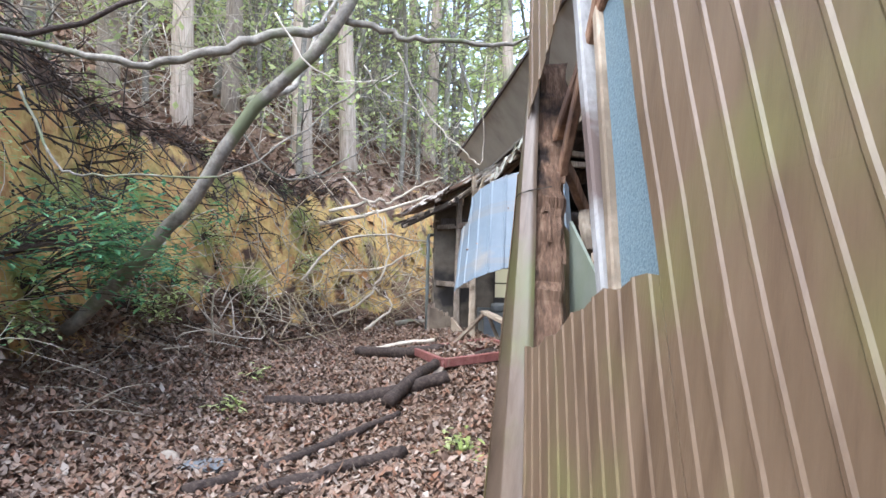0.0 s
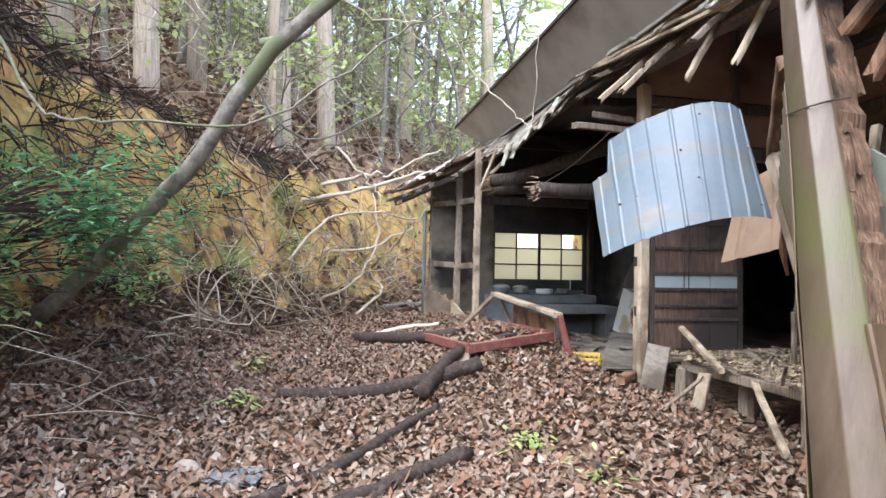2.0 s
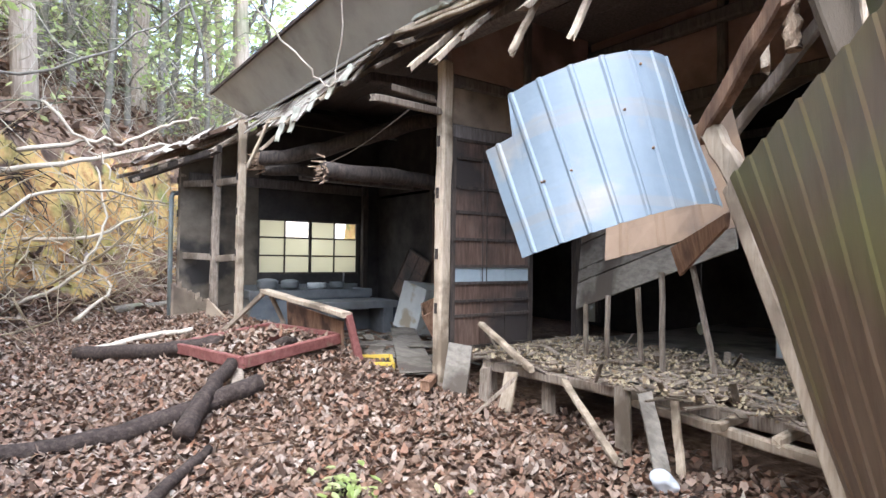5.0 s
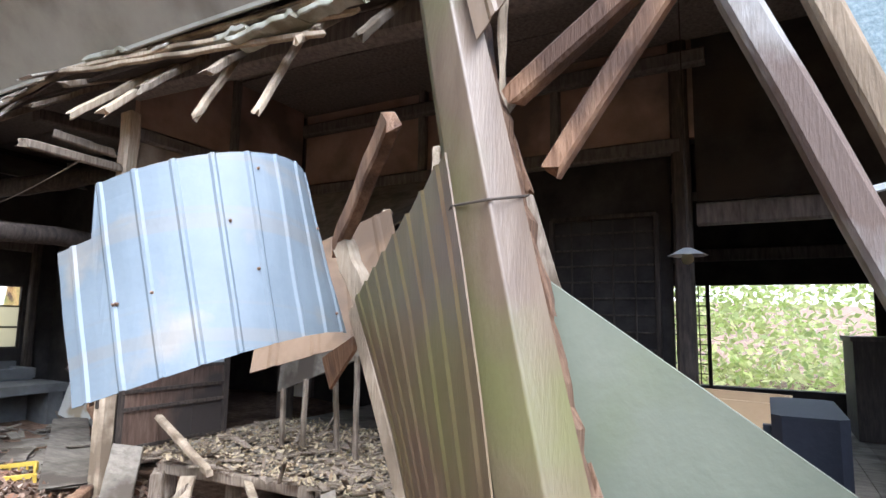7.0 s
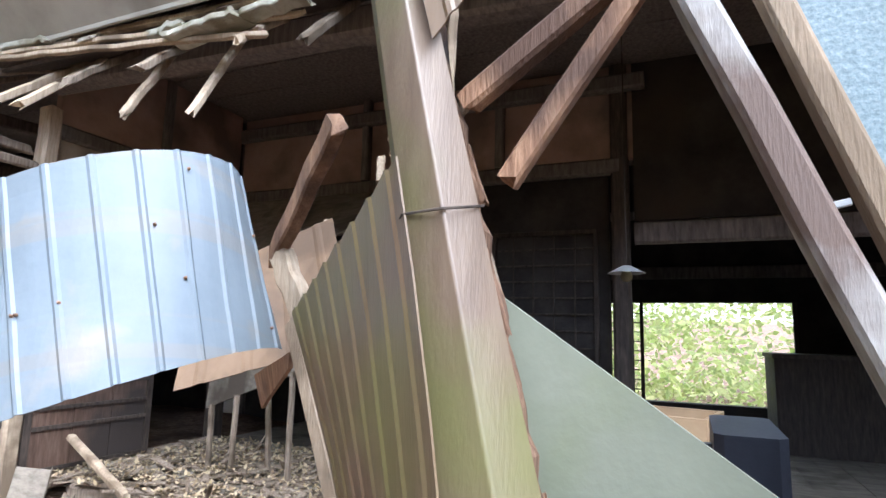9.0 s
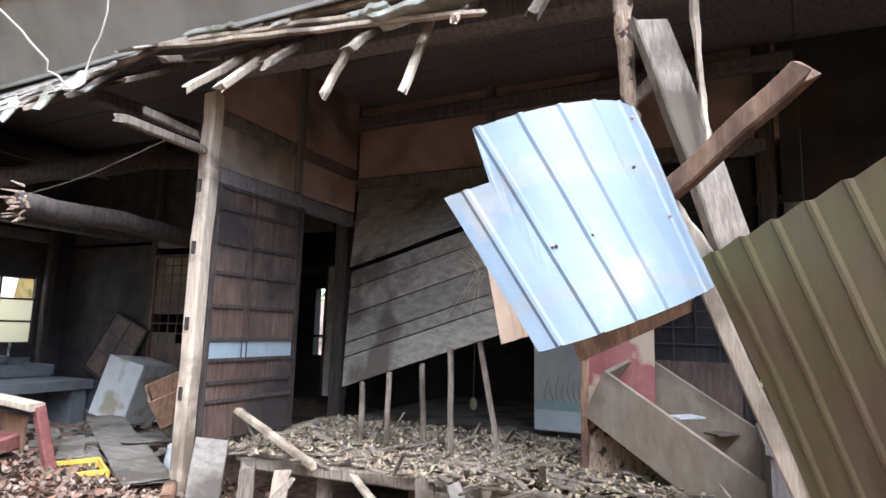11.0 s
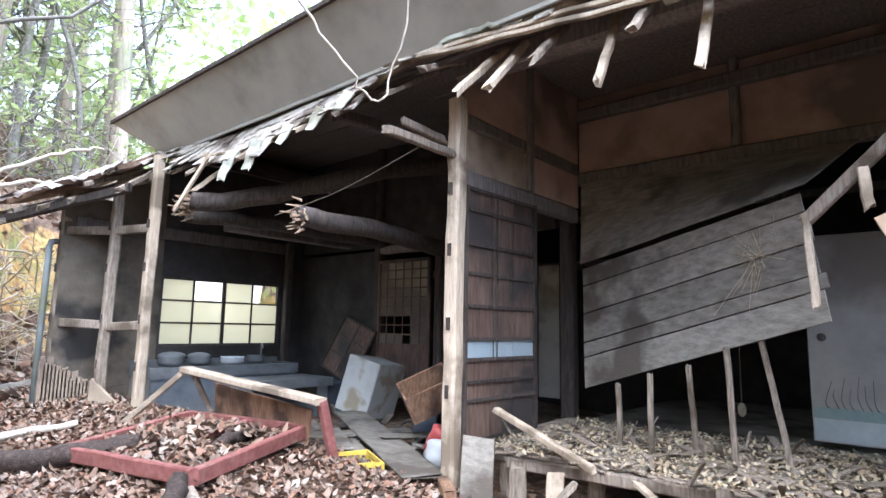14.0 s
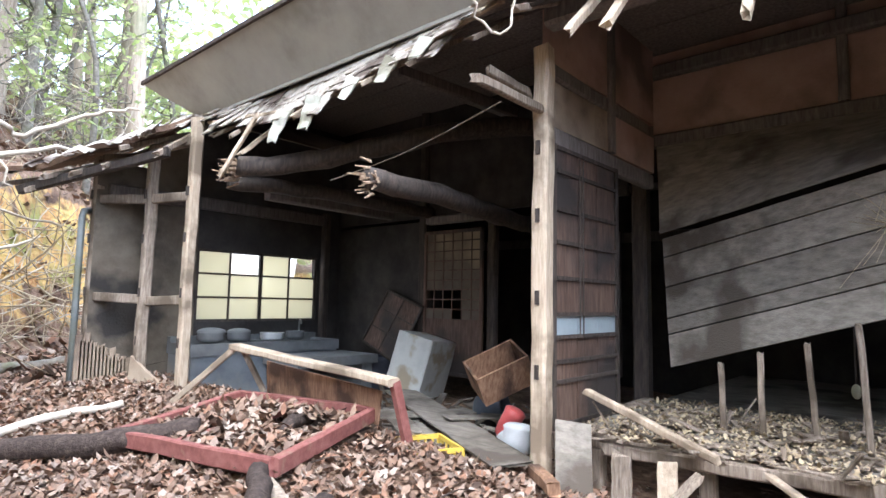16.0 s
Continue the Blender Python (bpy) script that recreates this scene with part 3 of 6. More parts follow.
# far wooded slope that closes the view between the trunks
vs, fs = [], []
for _ in range(1500):
    a = rng.uniform(radians(-60), radians(60))
    d = rng.uniform(24, 46)
    c = Vector((math.sin(a) * d, math.cos(a) * d + 2, rng.uniform(3, 17)))
    clump(vs, fs, c, 1.8, 26, 0.6)
far_wood = leaf_mesh("far_woods", vs, fs, fresh_leaf)
tagged(far_wood, "pale green far woods behind the trunks", "woods", kind="stuff")
vs, fs = [], []
for _ in range(900):
    a, d = rng.uniform(radians(60), radians(140)), rng.uniform(12, 20)
    clump(vs, fs, Vector((8 + math.sin(a) * (d - 8), math.cos(a) * d + 3, rng.uniform(-0.2, 5))), 0.8, 56, 0.19)
tagged(leaf_mesh("bamboo_thicket", vs, fs, fresh_leaf), "sunlit green thicket outside the back windows", "thicket", kind="stuff")

# leaning tree at the bank's edge, with long boughs over the yard
root = thing("leaning_tree", (-1.2, 6.4, 1.5), "leaning grey tree with crooked boughs over the yard", "tree")
bm = B()
tube(bm, bend([(-1.75, 6.45, 0.75), (-1.05, 6.15, 1.4), (-0.5, 5.9, 1.99), (-0.01, 5.75, 2.72), (0.63, 5.6, 3.36), (1.1, 5.5, 4.4), (1.4, 5.4, 6.0)], 4, 0.01), 0.066, 0.045, 10, 0.08)
part("trunk", bm, grey_bark, root, smooth=True)
for pts, r in (([(0.62, 5.66, 3.5), (1.0, 5.6, 3.42), (1.27, 5.55, 3.32), (1.6, 5.5, 3.30), (2.08, 5.43, 3.27), (2.3, 5.4, 3.36)], 0.032),
               ([(0.55, 5.7, 3.45), (0.0, 5.55, 3.22), (-0.36, 5.5, 3.06), (-0.72, 5.5, 2.96), (-1.09, 5.5, 2.97), (-1.7, 5.6, 3.1), (-2.3, 5.8, 3.2)], 0.045),
               ([(-0.1, 6.0, 2.85), (0.2, 6.6, 3.2), (0.3, 7.2, 3.9), (0.5, 7.6, 4.6)], 0.04),
               ([(-1.5, 5.1, 2.6), (-1.2, 5.0, 2.1), (-1.05, 5.0, 1.96), (-0.75, 5.0, 1.97), (-0.08, 5.0, 2.0), (0.42, 5.0, 2.29), (0.8, 5.0, 2.61), (1.1, 5.0, 2.8)], 0.011),
               ([(-0.2, 6.1, 2.6), (0.2, 6.3, 2.2), (0.8, 6.5, 2.5), (1.3, 6.7, 3.0)], 0.012)):
    bm = B()
    tube(bm, bend(pts, 4, 0.012), r, r * 0.45, 7, 0.08)
    part("bough", bm, grey_bark, root, smooth=True)
for pts, r in (([(-2.9, 5.6, 3.0), (-2.2, 5.0, 2.95), (-1.5, 4.8, 3.15), (-1.0, 4.6, 3.3), (-0.5, 4.3, 3.5)], 0.05), ([(-2.4, 5.2, 2.7), (-1.8, 5.0, 2.9), (-1.2, 4.9, 2.95), (-0.4, 4.9, 3.3)], 0.03)):
    bm = B()
    tube(bm, bend(pts, 4, 0.015), r, r * 0.5, 7, 0.08)
    solid("overhanging_branch", bm, bark_wood, "dark crooked branch reaching out from the bank top", "branch", smooth=True)
# long fallen boughs beside the house end
for pts, r in (([(0.3, 10.2, 2.35), (1.04, 10.0, 2.52), (1.27, 10.0, 2.53), (1.76, 10.0, 2.78), (2.12, 10.02, 2.93)], 0.03), ([(0.5, 10.1, 2.9), (0.9, 10.0, 2.5), (1.05, 10.0, 2.35), (1.2, 9.9, 2.05)], 0.02), ([(-0.4, 12.6, 2.3), (0.6, 12.3, 2.45), (1.6, 12.1, 2.75), (2.6, 12.3, 3.0)], 0.05), ([(0.2, 11.8, 0.5), (0.9, 11.7, 0.9), (1.3, 11.9, 1.6), (1.2, 12.2, 2.5)], 0.03),
               ([(0.3, 12.6, 1.4), (1.2, 12.2, 1.5), (2.0, 12.4, 1.9)], 0.035), ([(0.9, 11.2, 0.35), (1.4, 12.0, 0.75), (0.8, 12.9, 1.3)], 0.03), ([(-0.2, 10.9, 1.2), (0.4, 11.0, 1.9), (1.2, 11.6, 2.1), (2.1, 12.0, 2.0)], 0.028)):
    bm = B()
    tube(bm, bend(pts, 5, 0.02), r, r * 0.4, 7, 0.1)
    solid("fallen_bough", bm, twig_bark, "pale dead bough leaning across the bank foot", "branch", group="dead boughs", smooth=True)
# thin vines hanging in front of the roof
for pts in ([(1.2, 5.8, 3.3), (1.48, 5.96, 2.81), (1.76, 5.92, 2.54), (1.92, 5.88, 2.37), (1.98, 5.84, 2.33), (1.98, 5.75, 2.49), (1.91, 5.56, 2.87), (1.95, 5.5, 3.2)], [(0.9, 5.9, 3.2), (1.1, 5.95, 2.95), (1.3, 5.95, 2.88), (1.48, 5.96, 2.81)], [(0.2, 5.4, 3.4), (0.5, 5.4, 2.95), (0.9, 5.5, 2.9), (1.2, 5.6, 3.05)]):
    bm = B()
    tube(bm, bend(pts, 4, 0.012), 0.008, 0.004, 5)
    solid("hanging_vine", bm, twig_bark, "thin crooked twig hanging before the eaves", "vine", smooth=True)


# evergreen shrubs on the bank
def perch(y, z):
    """The place on the bank's face at that height."""
    x = toe(y)
    while land(x, y) < z:
        x -= 0.02
    return x, y, land(x, y) - 0.03


def shrub(at, r, n, size, leaf, label, lift=0.35, out=0.45):
    root = thing("evergreen_shrub", at, label, "shrub")
    bm = B()
    vs, fs = [], []
    at = Vector(at)
    for _ in range(n):
        e = at + Vector((rng.gauss(out, 0.4) * r, rng.gauss(0, 0.55) * r, max(0.05, rng.gauss(lift, 0.33)) * r))
        tube(bm, bend([at, (at + e) / 2 + Vector((0, rng.gauss(0, 0.08), 0.08)), e], 3), 0.009, 0.003, 4)
        for _ in range(12):
            a = rng.uniform(0, 6.28)
            d = Vector((math.cos(a), math.sin(a), rng.uniform(-0.5, 0.25))).normalized()
            s = d.cross(Vector((0, 0, 1))).normalized() * size * 0.2
            p = e + Vector((rng.gauss(0, 0.07), rng.gauss(0, 0.07), rng.gauss(0, 0.06)))
            ln = d * size * rng.uniform(0.7, 1.2)
            k = len(vs)
            vs.extend([p, p + ln * 0.35 + s, p + ln * 0.75 + s * 0.8, p + ln - Vector((0, 0, size * 0.12)), p + ln * 0.75 - s * 0.8, p + ln * 0.35 - s, p + ln * 0.5 - Vector((0, 0, size * 0.05))])
            fs.extend([(k, k + 1, k + 6, k + 5), (k + 1, k + 2, k + 6), (k + 2, k + 3, k + 6), (k + 3, k + 4, k + 6), (k + 4, k + 5, k + 6)])
    tagged(part("stemwork", bm, bark_wood, root), kind="stuff")
    lv = leaf_mesh("foliage", vs, fs, leaf)
    lv.parent = root
    lv.matrix_parent_inverse = root.matrix_basis.inverted()


for y, z, r, n, size, out in ((6.0, 1.35, 0.75, 36, 0.105, 1.35), (6.6, 1.3, 0.7, 26, 0.105, 1.3), (5.5, 1.3, 0.6, 18, 0.105, 1.2), (6.3, 1.0, 0.6, 16, 0.105, 1.1), (7.3, 1.1, 0.55, 9, 0.11, 0.6), (4.7, 0.7, 0.3, 5, 0.10, 0.5), (4.0, 0.4, 0.25, 5, 0.10, 0.4), (8.4, 1.2, 0.5, 7, 0.10, 0.5)):
    shrub(perch(y, z), r, n, size, gloss_leaf, "glossy dark green evergreen shrub on the bank", 0.3, out)
for x, y, r, n, size in ((1.7, 5.05, 0.09, 6, 0.09), (-0.35, 7.7, 0.12, 6, 0.1), (-0.3, 6.3, 0.12, 6, 0.1), (-2.1, 6.2, 0.4, 16, 0.08), (-2.0, 7.6, 0.4, 16, 0.08), (-1.5, 9.6, 0.4, 16, 0.08), (1.9, 4.4, 0.06, 5, 0.07), (-2.2, 6.8, 0.4, 12, 0.08), (-2.2, 5.4, 0.4, 12, 0.08), (-2.0, 8.4, 0.4, 12, 0.08), (-1.7, 9.0, 0.4, 12, 0.08), (-1.0, 10.4, 0.4, 12, 0.08), (-0.4, 11.4, 0.4, 12, 0.08)):
    shrub((x, y, land(x, y)), r, n, size, fresh_leaf, "small light green plant among dead leaves")
for _ in range(30):
    y = rng.uniform(3.5, 12.5)
    x = toe(y) - rng.uniform(0.8, 1.6)
    shrub((x, y, land(x, y)), 0.28, 7, rng.uniform(0.06, 0.1), rng.choice((fresh_leaf, cedar_leaf)), "small green fern-like plant rooted in the bank")

# ---- house: structure ----
def wall(name, pieces, mat, label):
    bm = B()
    for lo, hi in pieces:
        box(bm, lo, hi)
    return solid(name, bm, mat, label, "wall", kind="structure")


FLOOR = 0.40
TOP = 3.55
wall("wall_north", [((2.1, 10.92, -0.2), (2.62, 11.04, 2.6)), ((2.62, 10.92, -0.2), (3.17, 11.04, 3.05)), ], dark_mud, "dark brown mud-plastered wall at the house corner")
wall("wall_kitchen", [((4.83, 10.92, -0.2), (8.1, 11.04, TOP)), ((3.17, 10.92, -0.2), (4.83, 11.04, 0.95)), ((3.17, 10.92, 1.79), (4.83, 11.04, TOP))], soot_shade_wall, "sooty kitchen wall around the window, its colour also darkened for indoor shade")
wall("wall_east", [((8.1, -2.6, -0.2), (8.25, 1.3, TOP)), ((8.1, 3.55, -0.2), (8.25, 8.74, TOP)), ((8.1, 9.12, -0.2), (8.25, 11.04, TOP)), ((8.1, 1.3, -0.2), (8.25, 3.55, 0.72)), ((8.1, 1.3, 1.86), (8.25, 3.55, TOP)), ((8.1, 8.74, -0.2), (8.25, 9.12, 0.8)), ((8.1, 8.74, 1.9), (8.25, 9.12, TOP))], soot_shade_wall, "dark mud back wall with open windows")
wall("wall_south", [((1.45, -2.6, -0.2), (8.1, -2.48, TOP))], soot_shade_wall, "plain dark mud end wall")
wall("wall_partition", [((5.3, 2.7, 2.79), (5.36, 6.5, TOP))], red_mud, "reddish plaster wall over a dark lintel")
wall("wall_over_door", [((3.4, 6.46, 2.86), (5.2, 6.52, TOP)), ((4.34, 6.46, 2.42), (5.2, 6.52, 2.74))], red_mud, "reddish plaster strip above the sliding door")
wall("wall_door_panel", [((3.4, 6.46, 2.42), (4.28, 6.52, 2.74))], mud_wall, "tan mud panel above the sliding door")
wall("wall_kitchen_back", [((5.2, 6.72, 2.25), (5.26, 10.92, TOP)), ((5.2, 9.3, 0), (5.26, 10.92, 2.2))], soot_shade_wall, "sooty plaster at the back of the kitchen, its colour also darkened for shade")
wall("wall_closet", [((5.42, 2.9, -0.1), (5.48, 4.05, TOP))], soot_shade_wall, "dark plaster beside the closet")
wall("wall_mid", [((5.3, -2.48, 2.3), (5.36, 2.7, TOP))], soot_shade_wall, "sooty plaster strip in the dark room, indoor shade put into its colour")
bm = B()
for i in range(24):
    x = 3.3 + i * 0.205
    box(bm, (x, -2.6, TOP + rng.uniform(0, 0.012)), (x + 0.2, 11.1, TOP + 0.03))
solid("ceiling", bm, smoked_wood, "sooty dark board ceiling", "ceiling", kind="structure")

# main roof: tin-clad thatch with a deep tilted soffit
roof = thing("roof", (5.4, 4, 3.1), "grey tin-clad farmhouse roof with a deep soffit", "roof", kind="structure")
bm = B()
sheet(bm, [(2.86, 10.35, 3.10), (2.86, -3, 3.10), (2.5, -3, 3.52), (2.5, 11.0, 3.52)], 30, 3, 0.012)
part("soffit", bm, soffit_tin, roof)
bm = B()
sheet(bm, [(8.6, 10.35, 3.10), (2.86, 10.35, 3.10), (2.5, 11.0, 3.52), (8.9, 11.0, 3.52)], 12, 3, 0.012)
part("soffit", bm, soffit_tin, roof)
bm = B()
sheet(bm, [(2.5, 11.0, 3.55), (2.5, -3, 3.55), (5.5, -3, 6.5), (5.5, 8, 6.5)], 6, 4)
sheet(bm, [(5.5, 8, 6.5), (5.5, -3, 6.5), (8.9, -3, 3.55), (8.9, 11.0, 3.55)], 6, 4)
sheet(bm, [(8.9, 11.0, 3.55), (2.5, 11.0, 3.55), (5.5, 8, 6.5), (5.55, 8, 6.5)], 6, 4)
sheet(bm, [(2.5, -3, 3.55), (8.9, -3, 3.55), (5.55, -3, 6.5), (5.5, -3, 6.5)], 6, 4)
part("covering", bm, soffit_tin, roof)
bm = B()
bar(bm, (2.49, 11.02, 3.535), (2.49, -3, 3.535), 0.03, 0.045, 30, 0.004)
part("edge_strip", bm, bark_wood, roof, "dark mossy drip edge")
bm = B()
bar(bm, (2.85, 10.3, 3.09), (2.85, -3, 3.09), 0.02, 0.03, 20, 0.003)
part("edge_strip", bm, soffit_tin, roof, "pale tin edge of the soffit")


def timber(name, a, b, w, h, mat, label, category="beam", steps=6, jitter=0.003, ragged=0.02, taper=1.0, group=""):
    bm = B()
    bar(bm, a, b, w, h, steps, jitter, ragged, taper=taper)
    return solid(name, bm, mat, label, category, group)


def post_with_slots(at, z0, z1, w, mat, label):
    root = thing("house_post", (*at, z0), label, "post")
    bm = B()
    x, y = at
    bar(bm, (x, y, z0), (x + 0.02, y - 0.005, z1), w, w, 14, 0.007, 0.02)
    shaft = part("shaft", bm, mat, root)
    for z in (0.75, 1.22, 1.75, 2.2):
        bm = B()
        box(bm, (x - w / 2 - 0.004, y - 0.015, z), (x - w / 2 + 0.02, y + 0.012, z + 0.09))
        part("mortise", bm, dark_wood, shaft, "dark empty mortise hole")


post_with_slots((3.33, 6.48), -0.1, 2.95, 0.115, pale_wood, "pale weathered corner post with mortise holes")
for x, y, top, mat in ((2.62, 9.96, 2.98, pale_wood), (2.45, 10.5, 2.72, grey_wood), (2.12, 10.98, 2.7, grey_wood)):
    post_with_slots((x, y), 0, top, 0.1, mat, "weathered grey post under the eaves")
bm = B()
tube(bm, [(1.98, 10.9, 0.05), (1.98, 10.9, 1.0), (1.98, 10.9, 2.0), (2.0, 10.93, 2.06), (2.08, 11.0, 2.08)], 0.032, 0.032, 10)
solid("drain_pipe", bm, material("grey_pipe", [(0.3, (0.10, 0.11, 0.11)), (0.7, (0.17, 0.18, 0.17))], 5, rough=0.5, stain=(0.12, 0.12, 0.08)), "grey plastic drain pipe beside the corner post", "pipe", smooth=True)
timber("house_post", (5.28, 6.62, 0.3), (5.28, 6.62, TOP), 0.14, 0.14, dark_wood, "dark sooty inner post", "post")
timber("house_post", (5.32, 2.8, 0.3), (5.32, 2.8, TOP), 0.13, 0.13, dark_wood, "dark sooty inner post", "post")
timber("house_post", (5.2, 9.28, 0.0), (5.2, 9.28, TOP), 0.12, 0.12, dark_wood, "dark sooty kitchen post", "post")
timber("house_post", (5.2, 8.25, 0.0), (5.2, 8.25, 2.3), 0.10, 0.10, dark_wood, "dark sooty kitchen post", "post")
timber("house_post", (4.9, 10.85, 0.0), (4.9, 10.85, 2.4), 0.10, 0.10, dark_wood, "dark post beside the kitchen window", "post")
# lintels, tie beams, studs
for a, b, w, h in (((3.38, 6.48, 2.35), (5.22, 6.52, 2.35), 0.09, 0.13), ((3.38, 6.48, 2.80), (5.22, 6.52, 2.80), 0.1, 0.11), ((4.31, 6.47, 2.42), (4.31, 6.47, TOP), 0.09, 0.09),
                   ((5.3, 6.55, 2.73), (5.3, 2.8, 2.73), 0.1, 0.12), ((5.27, 5.03, 2.79), (5.27, 5.03, TOP), 0.07, 0.09), ((5.27, 3.75, 2.79), (5.27, 3.75, TOP), 0.07, 0.09),
                   ((5.24, 6.9, 3.36), (5.2, 2.6, 3.36), 0.1, 0.12), ((3.3, 6.4, 3.12), (3.3, 2.5, 3.0), 0.15, 0.17), ((3.4, 9.9, 2.35), (5.2, 9.9, 2.35), 0.12, 0.16),
                   ((5.3, 2.7, 2.2), (5.3, -2.4, 2.2), 0.1, 0.16), ((8.05, -2.4, 2.2), (8.05, 10.9, 2.2), 0.06, 0.14), ((8.05, -2.4, 2.9), (8.05, 10.9, 2.9), 0.06, 0.1),
                   ((2.2, 10.9, 2.3), (4.9, 10.9, 2.3), 0.1, 0.14), ((5.2, 8.2, 2.2), (5.2, 9.3, 2.2), 0.1, 0.1), ((3.4, 8.0, 3.2), (5.3, 8.0, 3.3), 0.12, 0.12)):
    timber("tie_beam", a, b, w, h, smoked_wood, "dark sooty structural timber inside the house", group="inner timbers", jitter=0.003, ragged=0)
# dark panel below the partition's lintel
bm = B()
sheet(bm, [(5.0, 6.34, 1.84), (4.22, 4.42, 2.16), (5.26, 4.2, 2.68), (5.26, 6.46, 2.68)], 8, 4, 0.02)
solid("fallen_ceiling_board", bm, board_wood, "grey sagging ceiling board hanging from the lintel", "board")
# long beams of the kitchen with broken, rotten ends
bm = B()
tube(bm, bend([(2.60, 7.34, 2.03), (3.4, 7.45, 2.05), (4.4, 7.6, 2.03), (5.2, 7.7, 2.02)], 5, 0.006), 0.075, 0.085, 10, 0.1)
solid("broken_beam", bm, dark_wood, "round sooty beam with a rotten broken end", "beam", smooth=True)
for pts, r in (([(2.58, 9.05, 2.36), (3.0, 8.8, 2.42), (3.5, 8.3, 2.6), (4.2, 7.9, 2.85), (5.1, 7.4, 3.0)], 0.09), ([(2.75, 9.5, 2.30), (3.6, 9.3, 2.32), (4.6, 9.2, 2.3), (5.2, 9.2, 2.3)], 0.07)):
    bm = B()
    tube(bm, bend(pts, 5, 0.008), r, r * 1.05, 9, 0.12)
    solid("crooked_beam", bm, dark_wood, "crooked sooty log beam under the kitchen roof", "beam", smooth=True)
for c, n, ln in (((2.60, 7.34, 2.03), 26, 0.12), ((2.56, 9.05, 2.36), 34, 0.16), ((2.62, 9.2, 2.3), 20, 0.2)):
    bm = B()
    for _ in range(n):
        p = Vector(c) + Vector((rng.uniform(0, 0.06), rng.gauss(0, 0.045), rng.gauss(0, 0.045)))
        bar(bm, p, p + Vector((-rng.uniform(0.03, ln), rng.gauss(0, 0.022), rng.gauss(-0.02, 0.022))), 0.016, 0.02, 1, ragged=0.01, taper=0.4)
    solid("splintered_end", bm, weak_wood, "splintered reddish rotten beam end", "wood splinters", kind="stuff")
# stub timbers sticking out by the corner post
timber("stub_timber", (3.3, 6.46, 2.50), (2.63, 6.51, 2.53), 0.05, 0.06, grey_wood, "weathered stub timber jutting from the post", ragged=0.05)
timber("stub_timber", (3.3, 6.55, 2.62), (2.85, 6.58, 2.66), 0.05, 0.06, grey_wood, "weathered stub timber jutting from the post", ragged=0.04)

# kitchen window: two sashes of six frosted panes
frost = material("frosted_pane", [(0.3, (0.50, 0.47, 0.36)), (0.7, (0.60, 0.57, 0.45))], 2, rough=0.5, bump=0.05, stain=(0.5, 0.47, 0.38))
frost.node_tree.nodes["Principled BSDF"].inputs["Transmission Weight"].default_value = 0.0
tr = frost.node_tree.nodes.new("ShaderNodeBsdfTranslucent")
tr.inputs["Color"].default_value = (0.66, 0.62, 0.47, 1)
mxs = frost.node_tree.nodes.new("ShaderNodeMixShader")
mxs.inputs[0].default_value = 0.85
frost.node_tree.links.new(frost.node_tree.nodes["Principled BSDF"].outputs[0], mxs.inputs[1])
frost.node_tree.links.new(tr.outputs[0], mxs.inputs[2])
frost.node_tree.links.new(mxs.outputs[0], frost.node_tree.nodes["Material Output"].inputs[0])
clear = bpy.data.materials.new("clear_glass")
clear.use_nodes = True
cb = clear.node_tree.nodes["Principled BSDF"]
cb.inputs["Transmission Weight"].default_value, cb.inputs["Roughness"].default_value, cb.inputs["IOR"].default_value = 1.0, 0.05, 1.3
win = thing("window_1", (4.0, 10.95, 0.95), "two-sash wooden kitchen window with twelve frosted panes", "window", kind="structure")
X0, X1, Z0, Z1 = 3.18, 4.82, 0.96, 1.78
for k in range(2):
    xl = X0 + 0.82 * k
    yo = 0.006 * k
    bm = B()
    for lo, hi in (((xl - 0.02 * (1 - k), 10.93 + yo, Z0 - 0.02), (xl + 0.022, 10.97 + yo, Z1 + 0.02)), ((xl + 0.798, 10.93 + yo, Z0 - 0.02), (xl + 0.82 + 0.02 * k, 10.97 + yo, Z1 + 0.02)),
                   ((xl + 0.022, 10.933 + yo, Z0 - 0.02), (xl + 0.798, 10.967 + yo, Z0 + 0.02)), ((xl + 0.022, 10.933 + yo, Z1 - 0.02), (xl + 0.798, 10.967 + yo, Z1 + 0.02))):
        box(bm, lo, hi)
    sash = part("sash", bm, dark_wood, win)
    for i in range(2):
        for j in range(3):
            xa, xb = xl + 0.41 * i, xl + 0.41 * (i + 1)
            za, zb = Z0 + 0.273 * j, Z0 + 0.273 * (j + 1)
            broken = i == 1 and j == 2
            bm = B()
            box(bm, (xa + 0.012, 10.950 + yo, za + 0.012), (xb - 0.012, 10.954 + yo, zb - 0.012))
            part("pane", bm, clear if broken else frost, sash, "clear broken pane" if broken else "").visible_shadow = False
    bm = B()
    box(bm, (xl + 0.399, 10.94 + yo, Z0 + 0.02), (xl + 0.421, 10.965 + yo, Z1 - 0.02))
    part("muntin", bm, dark_wood, sash)
    for j in (1, 2):
        bm = B()
        box(bm, (xl + 0.022, 10.942 + yo, Z0 + 0.273 * j - 0.011), (xl + 0.798, 10.962 + yo, Z0 + 0.273 * j + 0.011))
        part("muntin", bm, dark_wood, sash)

